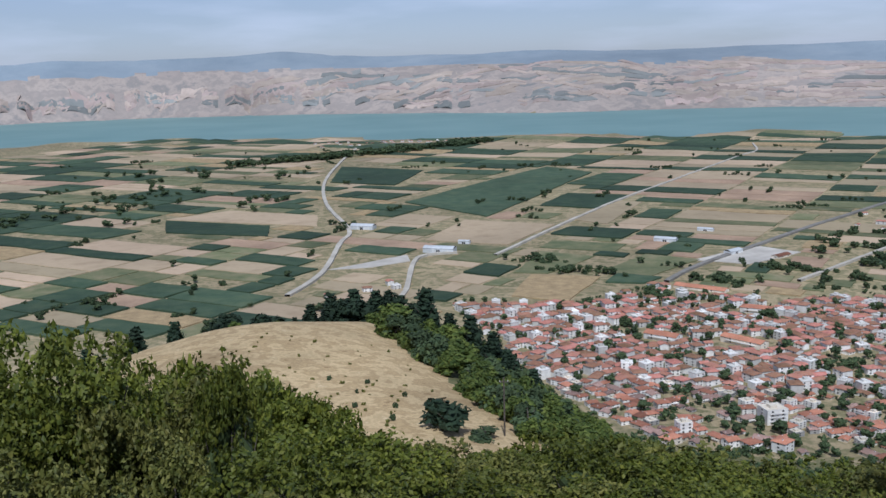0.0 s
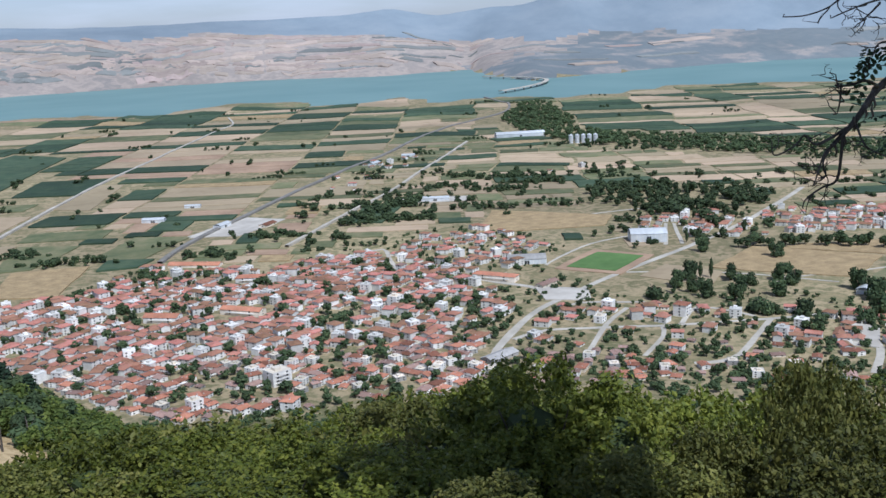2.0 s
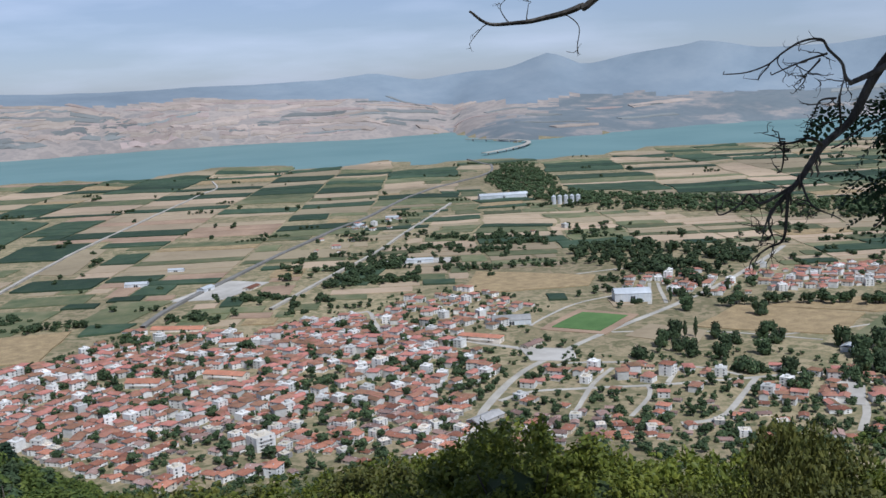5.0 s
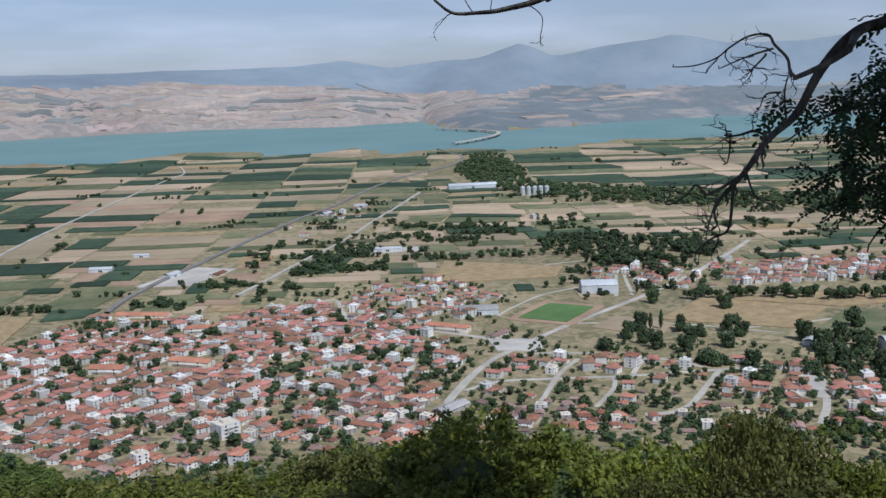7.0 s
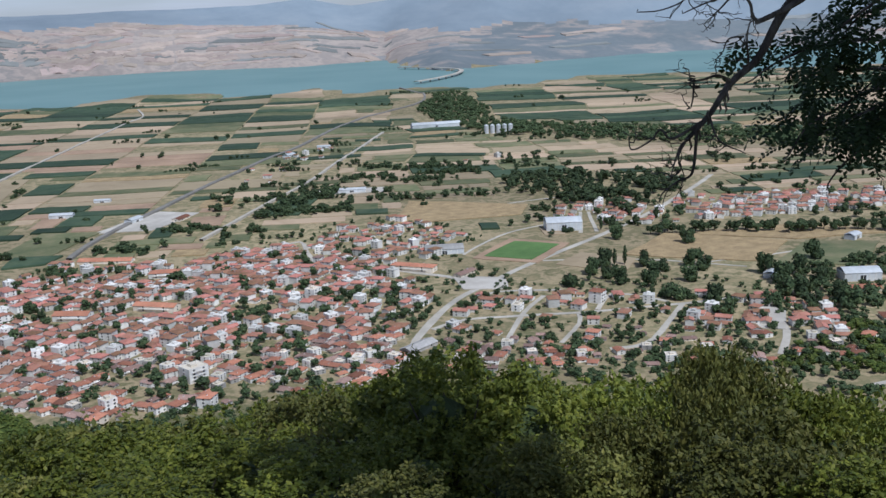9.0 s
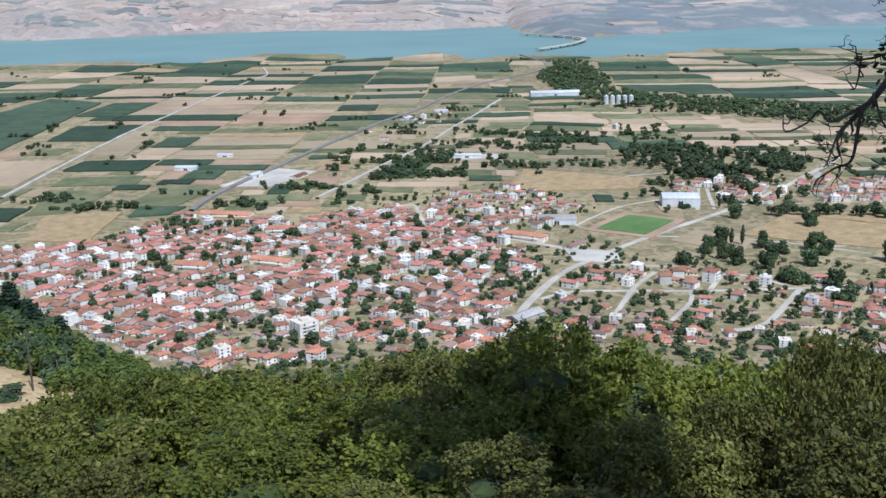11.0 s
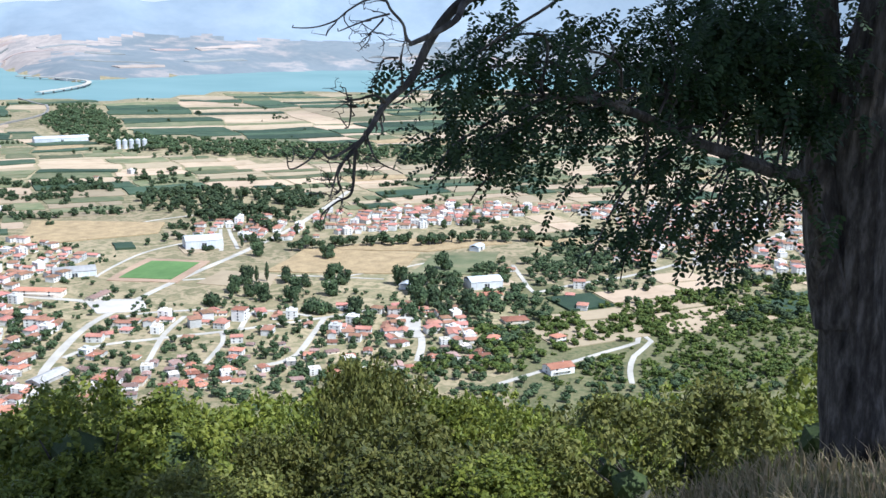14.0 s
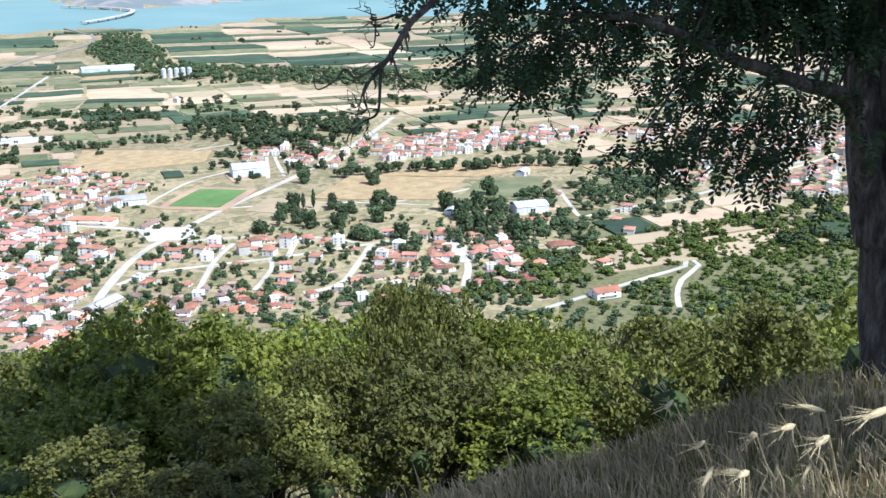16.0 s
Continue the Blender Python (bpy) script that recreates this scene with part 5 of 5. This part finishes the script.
# ---- the locust tree ----
def locust():
    bm = bmesh.new()
    line = smooth_line([(6.26, 1.03, 196.9), (6.25, 1.06, 197.4), (6.24, 1.13, 198.0), (6.22, 1.19, 199.0), (6.22, 1.2, 199.6), (6.24, 1.12, 200.4), (6.5, 0.9, 202.2), (6.9, 0.7, 204.5)], 7)
    n = len(line)
    rad = [lerp(i / (n - 1), (0, 0.08, 0.2, 0.5, 0.62, 1), (0.27, 0.215, 0.195, 0.172, 0.14, 0.07)) for i in range(n)]
    tube(bm, line, rad, 30, 0.14, 0.045)
    trunk = mesh_object("locust_tree", bm, M["bark_locust"])
    tagged(trunk, "old locust tree with deeply furrowed grey bark", "tree")

    def limb(pts, r0, r1, name="limb", seg=10, ridges=0.03):
        bm = bmesh.new()
        ln = smooth_line(pts, 6)
        k = len(ln)
        for i, p in enumerate(ln):
            if 0 < i < k - 1:
                p += Vector((noise.noise(p * 4), noise.noise(p * 4 + Vector((7, 0, 0))), noise.noise(p * 4 + Vector((0, 9, 0))))) * 0.02
        tube(bm, ln, [r0 + (r1 - r0) * i / (k - 1) for i in range(k)], seg, 0.15, ridges)
        part(name, bm, M["bark_locust"], trunk)
        return ln

    stem = limb([(6.16, 1.22, 198.2), (6.13, 1.34, 198.75), (6.16, 1.42, 199.3), (6.2, 1.5, 200.0), (6.05, 1.75, 201.6), (5.6, 2.6, 203.6)], 0.14, 0.05, "stem", 20, 0.05)
    low = limb([(6.16, 1.2, 198.0), (6.023, 1.336, 198.453), (5.871, 1.285, 198.704), (5.692, 1.319, 198.964), (5.485, 1.355, 199.102), (5.243, 1.465, 199.174), (5.004, 1.551, 199.248), (4.763, 1.626, 199.327), (4.53, 1.668, 199.406), (4.297, 1.695, 199.471), (4.053, 1.739, 199.541), (3.795, 1.794, 199.589), (3.548, 1.812, 199.612)], 0.056, 0.01)
    arm = limb([(6.2, 1.45, 201.2), (4.6, 1.5, 200.65), (3.2, 1.2, 200.22), (2.419, 1.187, 199.999), (2.307, 1.283, 199.937), (2.255, 1.32, 199.912), (2.174, 1.354, 199.836), (2.101, 1.369, 199.749), (2.023, 1.386, 199.688), (1.958, 1.382, 199.617), (1.887, 1.384, 199.568)], 0.021, 0.0045, "branch", 8, 0.0)
    second = limb([(2.48, 1.2, 200.02), (2.26, 1.29, 199.925), (2.12, 1.25, 199.875), (1.994, 1.284, 199.824)], 0.012, 0.006, "branch", 8, 0.0)
    over = limb([(5.8, 1.9, 202.6), (4.6, 3.0, 201.2), (3.411, 3.662, 200.291), (3.281, 3.780, 200.197), (3.157, 3.878, 200.157), (3.071, 3.942, 200.135), (2.935, 4.034, 200.135), (2.849, 4.084, 200.205)], 0.022, 0.006, "branch", 7, 0.0)
    rg = random.Random(5)

    def twig(p, d, length, r, depth):
        pts = [p]
        d = Vector(d).normalized()
        for _ in range(4):
            d = (d + Vector((rg.gauss(0, 0.33), rg.gauss(0, 0.33), rg.gauss(-0.03, 0.28)))).normalized()
            pts.append(pts[-1] + d * length / 4)
        ln = limb(pts, r, r * 0.35, "twig", 5, 0.0)
        if depth:
            for _ in range(3 if depth > 1 else 2):
                k = rg.randrange(len(ln) // 4, len(ln))
                twig(ln[k], d + Vector((rg.gauss(0, 0.9), rg.gauss(0, 0.9), rg.gauss(0, 0.9))), length * rg.uniform(0.4, 0.7), r * 0.6, depth - 1)

    # bare, crooked twigs at the end of the long branch
    BARE = (
        [(1.994, 1.284, 199.824), (1.986, 1.295, 199.838), (1.981, 1.301, 199.865), (1.965, 1.321, 199.895), (1.956, 1.331, 199.918), (1.934, 1.358, 199.919), (1.911, 1.385, 199.901), (1.892, 1.407, 199.88), (1.861, 1.441, 199.865), (1.826, 1.477, 199.861)],
        [(1.965, 1.321, 199.888), (1.939, 1.352, 199.88), (1.916, 1.38, 199.869), (1.892, 1.407, 199.855)],
        [(1.956, 1.332, 199.878), (1.942, 1.349, 199.856), (1.931, 1.362, 199.844)],
        [(2.06, 1.372, 199.722), (1.98, 1.302, 199.793), (1.986, 1.295, 199.838)],
        [(1.977, 1.306, 199.794), (1.954, 1.333, 199.791), (1.944, 1.344, 199.76)],
    )
    LOWER = (
        [(2.023, 1.386, 199.688), (1.933, 1.352, 199.71), (1.912, 1.376, 199.702), (1.894, 1.396, 199.703), (1.891, 1.402, 199.73)],
        [(1.898, 1.392, 199.703), (1.897, 1.389, 199.664), (1.893, 1.389, 199.638)],
        [(1.94, 1.383, 199.605), (1.886, 1.389, 199.587), (1.861, 1.414, 199.575), (1.844, 1.436, 199.595), (1.828, 1.449, 199.572), (1.797, 1.477, 199.551), (1.793, 1.487, 199.588)],
        [(1.887, 1.384, 199.568), (1.877, 1.393, 199.555), (1.865, 1.397, 199.517), (1.854, 1.401, 199.48)],
        [(1.906, 1.368, 199.593), (1.9, 1.36, 199.526), (1.89, 1.364, 199.493), (1.867, 1.387, 199.479), (1.841, 1.408, 199.453), (1.833, 1.41, 199.429)],
        [(1.958, 1.382, 199.617), (1.938, 1.324, 199.565), (1.968, 1.282, 199.538)],
        [(1.887, 1.384, 199.568), (1.874, 1.392, 199.536), (1.877, 1.383, 199.508), (1.863, 1.394, 199.492)],
    )
    HANGING = (
        [(3.229, 3.822, 200.163), (3.279, 3.788, 200.105), (3.281, 3.790, 200.005), (3.291, 3.784, 199.973)],
        [(2.917, 4.046, 200.137), (2.853, 4.092, 200.053)],
        [(3.089, 3.928, 200.141), (3.097, 3.914, 200.235)],
        [(3.017, 3.980, 200.135), (2.973, 4.004, 200.213), (3.007, 3.974, 200.263)],
    )
    for k, pts in enumerate(BARE + LOWER + HANGING):
        ln = limb(pts, 0.0042 if len(pts) > 4 else 0.003, 0.0013, "twig", 5, 0.0)
        for _ in range(4 if k < 12 else 2):
            q = rg.randrange(2, len(ln))
            twig(ln[q], (rg.gauss(-0.4, 0.7), rg.gauss(0.3, 0.7), rg.gauss(-0.2, 0.7)), rg.uniform(0.03, 0.075), 0.0017, 1)

    # leaves
    clusters = [(2.89, 1.87, 199.69), (3.12, 1.89, 199.73), (3.36, 1.9, 199.81), (3.6, 1.89, 199.72), (3.15, 1.89, 199.63), (3.47, 1.89, 199.59), (3.8, 1.88, 199.78), (3.02, 1.87, 199.45), (3.22, 1.88, 199.45), (3.46, 1.88, 199.45), (3.37, 1.88, 199.35), (3.75, 1.87, 199.55), (4.04, 1.85, 199.66), (3.83, 1.86, 199.43), (4.08, 1.83, 199.46), (4.13, 1.84, 199.82), (4.41, 1.78, 199.69), (4.33, 1.79, 199.55), (4.58, 1.75, 199.84), (4.82, 1.67, 199.66), (4.7, 1.69, 199.53), (5.07, 1.59, 199.82)]
    clusters += [(5.03, 1.59, 199.54), (5.27, 1.5, 199.62), (5.48, 1.43, 199.76), (5.51, 1.38, 199.41), (4.39, 1.74, 199.25), (4.29, 1.75, 199.17), (4.63, 1.67, 199.19), (4.06, 1.77, 198.97), (4.25, 1.72, 198.89), (4.46, 1.67, 198.9), (4.64, 1.64, 198.97), (4.86, 1.58, 199.03), (4.74, 1.58, 198.82), (5.0, 1.51, 198.9), (5.19, 1.46, 199.05), (4.93, 1.5, 198.74), (5.3, 1.4, 198.95), (6.58, 1.05, 199.62), (6.59, 1.01, 199.28), (6.6, 0.97, 199.08), (6.55, 1.09, 199.84)]
    clusters += [(c[0] + 0.16, c[1] + 0.1, c[2] + o) for c in clusters if c[0] > 4.6 and c[2] > 199.3 for o in (0.0, 0.26)]
    clusters += [(6.9 + 0.1 * k, 0.95 + 0.05 * k, 199.2 + 0.2 * k) for k in range(5)]
    sources = low + arm[: len(arm) * 2 // 3] + stem[4:] + line[30:]
    verts, faces = [], []

    def compound(p, d, length):
        """One feathery leaf: pairs of oval leaflets along a drooping stalk."""
        d = d.normalized()
        side = d.cross(Vector((rg.gauss(0, 0.3), rg.gauss(0, 0.3), 1))).normalized()
        up = side.cross(d)
        pairs = rg.randint(7, 9)
        for i in range(pairs + 1):
            u = 0.15 + 0.85 * i / pairs
            q = p + d * length * u - Vector((0, 0, 0.22 * length * u * u))
            for s in ((-1, 1) if i < pairs else (0,)):
                out = (side * s + d * (0.35 if s else 1) + up * rg.gauss(0, 0.25) - Vector((0, 0, 0.25))).normalized()
                wide = out.cross(up).normalized()
                ll = length * rg.uniform(0.18, 0.22)
                k = len(verts)
                for a, b in ((0.02, 0), (0.3, 0.22), (0.75, 0.2), (1.0, 0), (0.75, -0.2), (0.3, -0.22)):
                    verts.append(q + out * ll * a + wide * ll * b + up * rg.gauss(0, 0.0015))
                faces.append(tuple(range(k, k + 6)))

    for c in clusters:
        c = Vector(c)
        if c.z < 199.3 and c.x < 6:
            c.z += 0.05
        near = rg.choice(sorted(sources, key=lambda q: (q - c).length)[:16])
        mid = near.lerp(c, 0.5) + Vector((rg.uniform(0, 0.2), rg.gauss(0, 0.06), rg.uniform(0, 0.12)))
        limb([near, mid, c, c + (c - mid) * 0.4 - Vector((0, 0, 0.06))], 0.008, 0.0025, "twig", 5, 0.0)
        for _ in range(19 if c.z < 199.3 else 30 if c.x < 4.4 else 40):
            p = c + Vector((rg.gauss(0.012, 0.021), rg.gauss(0, 0.026), rg.gauss(0.01, 0.012))) * c.xy.length
            compound(p, Vector((rg.gauss(0, 0.75) - 0.45, rg.gauss(0, 0.8), rg.gauss(-0.6, 0.3))), rg.uniform(0.028, 0.041) * c.xy.length)
    for _ in range(16):
        k = rg.choice(arm[len(arm) // 5 : len(arm) * 2 // 5])
        compound(k, Vector((rg.gauss(0, 1), rg.gauss(0, 1), rg.gauss(-0.5, 0.5))), rg.uniform(0.08, 0.13))
    # the crown over the camera's view: unseen clumps placed to shade branch, bank and bush
    for _ in range(205):
        a, q = rg.uniform(0, 6.28), rg.random() ** 0.5
        pick = rg.random()
        if pick < 0.1:
            c = Vector((2.7 + 1.1 * q * math.cos(a), -0.7 + 0.9 * q * math.sin(a), 202.3 + 0.9 * rg.random()))
        elif pick < 0.4:
            c = Vector((4.8 + 2.2 * q * math.cos(a), -0.7 + 1.6 * q * math.sin(a), 201.9 + 1.8 * rg.random()))
        elif pick < 0.68:
            c = Vector((6.2 + 0.8 * q * math.cos(a), 3.2 + 1.4 * q * math.sin(a), 203.8 + 2.6 * rg.random()))
        else:
            c = Vector((6.1 + 1.0 * q * math.cos(a), 2.0 + 1.4 * q * math.sin(a), 204.6 + 3.0 * rg.random()))
        if rg.random() < 0.5:
            near = min(stem[12:] + line[34:], key=lambda s: (s - c).length)
            limb([near, (near + c) / 2 + Vector((0, 0, 0.3)), c], 0.03, 0.006, "limb", 5, 0.0)
        for _ in range(34):
            p = c + Vector((rg.gauss(0, 0.36), rg.gauss(0, 0.45), rg.gauss(0, 0.3)))
            compound(p, Vector((rg.gauss(0, 1), rg.gauss(0, 1), rg.gauss(-0.5, 0.4))), rg.uniform(0.4, 0.6))
    leaves = new("leaves", mesh_from("leaves", verts, faces, M["locust"]))
    leaves.parent = trunk
    tagged(leaves, "dark feathery compound leaves")
    for k in range(9):
        p = arm[rg.randrange(len(arm) - 16, len(arm) - 2)] + Vector((rg.gauss(0, 0.01), rg.gauss(0, 0.01), 0))
        bm = bmesh.new()
        tube(bm, [p, p - Vector((0.003, 0.0, 0.012)), p - Vector((0.0, 0.003, 0.026)), p - Vector((0.002, 0, 0.036))], [0.0008, 0.003, 0.003, 0.0008], 6)
        part("seed_pod", bm, M["bark"], trunk, "dry dark seed pod")
    return trunk


locust()


# ---- dry grass by the camera ----
def grass_patch(name, count, lo, hi, az0, az1, r0, r1, material, label, seed, thick=0.0035):
    rg = random.Random(seed)
    verts, faces = [], []
    for _ in range(count):
        r, az = r0 + (r1 - r0) * rg.random() ** 0.8, radians(rg.uniform(az0, az1))
        x, y = r * math.sin(az), r * math.cos(az)
        if fbm(x * 30, y * 30, 20) < -0.5:
            continue
        z = ground_z(x, y) - 0.02
        h = rg.uniform(lo, hi)
        a = rg.uniform(0, 6.28)
        lean = Vector((math.cos(a), math.sin(a), 0)) * h * rg.uniform(0.1, 0.7) + Vector((-0.15, 0.1, 0)) * h
        s = Vector((-math.sin(a), math.cos(a), 0)) * thick * rg.uniform(0.6, 1.4) * (1 + r * 0.12)
        p = Vector((x, y, z))
        k = len(verts)
        m = p + lean * 0.35 + Vector((0, 0, h * 0.6))
        t = p + lean + Vector((0, 0, h * 0.9))
        verts += [p - s, p + s, m + s * 0.7, m - s * 0.7, t]
        faces += [(k, k + 1, k + 2, k + 3), (k + 3, k + 2, k + 4)]
    ob = new(name, mesh_from(name, verts, faces, M[material]))
    return tagged(ob, label, "grass", kind="stuff")


grass_patch("dry_grass", 42000, 0.06, 0.22, 50, 125, 1.6, 8.0, "straw", "tangled dry straw grass on the bank", 31)
grass_patch("green_grass", 4000, 0.08, 0.24, 46, 120, 2.0, 9.0, "leaf_b", "sparse green blades among the dry grass", 32)
grass_patch("slope_grass", 5000, 0.15, 0.4, -30, 60, 4.0, 16.0, "straw", "dry grass between the bushes", 33, 0.005)


def barley(x, y, z, seed):
    """A nodding stalk of wild barley: bent stem, plump ear and long awns."""
    rg = random.Random(seed)
    foot = Vector((x + rg.uniform(0.05, 0.3), y + rg.uniform(-0.25, 0.05), 0))
    foot.z = ground_z(foot.x, foot.y) - 0.02
    ear = Vector((x, y, z))
    d = Vector((rg.uniform(-1, -0.4), rg.uniform(-0.2, 0.6), rg.uniform(-0.25, 0.3))).normalized()
    bm = bmesh.new()
    tube(bm, smooth_line([foot, foot.lerp(ear, 0.5) + Vector((0.02, -0.02, 0.12)), ear - d * 0.03], 5), [0.0016] * 10 + [0.0012], 5)
    ob = mesh_object("barley_stalk", bm, M["straw"])
    tagged(ob, "dry wild barley stalk with a pale bristly ear", "grass stalk", group="barley stalks on the bank")
    bm = bmesh.new()
    tube(bm, [ear - d * 0.03, ear - d * 0.015, ear, ear + d * 0.02, ear + d * 0.032], [0.0015, 0.005, 0.0062, 0.004, 0.001], 8, 0.3)
    part("ear", bm, M["straw_pale"], ob, "pale bristly barley ear")
    for k in range(16):
        a = Vector((rg.gauss(0, 0.33), rg.gauss(0, 0.33), rg.gauss(0, 0.33))) + d
        bm = bmesh.new()
        p = ear + d * rg.uniform(-0.02, 0.02)
        tube(bm, [p, p + a.normalized() * rg.uniform(0.045, 0.075)], [0.0007, 0.0002], 3)
        part("awn", bm, M["straw_pale"], ob)
    return ob


EARS = [(1.77, 0.34, 199.02), (1.61, 0.18, 199.13), (1.93, 0.5, 198.88), (1.68, 0.32, 198.99), (2.18, 0.68, 198.82), (1.76, 0.37, 198.94), (1.9, 0.28, 199.04), (1.94, 0.48, 198.81), (1.63, 0.11, 199.19), (1.7, 0.26, 199.09)]
for i, (x, y, z) in enumerate(EARS):
    barley(x + 0.02, y + 0.066, z, 200 + i)
rb = random.Random(77)
for i in range(16):
    r, az = rb.uniform(1.6, 3.4), rb.uniform(64, 92)
    x, y = r * math.sin(radians(az)), r * math.cos(radians(az))
    barley(x, y, ground_z(x, y) + rb.uniform(0.3, 0.5), 300 + i)
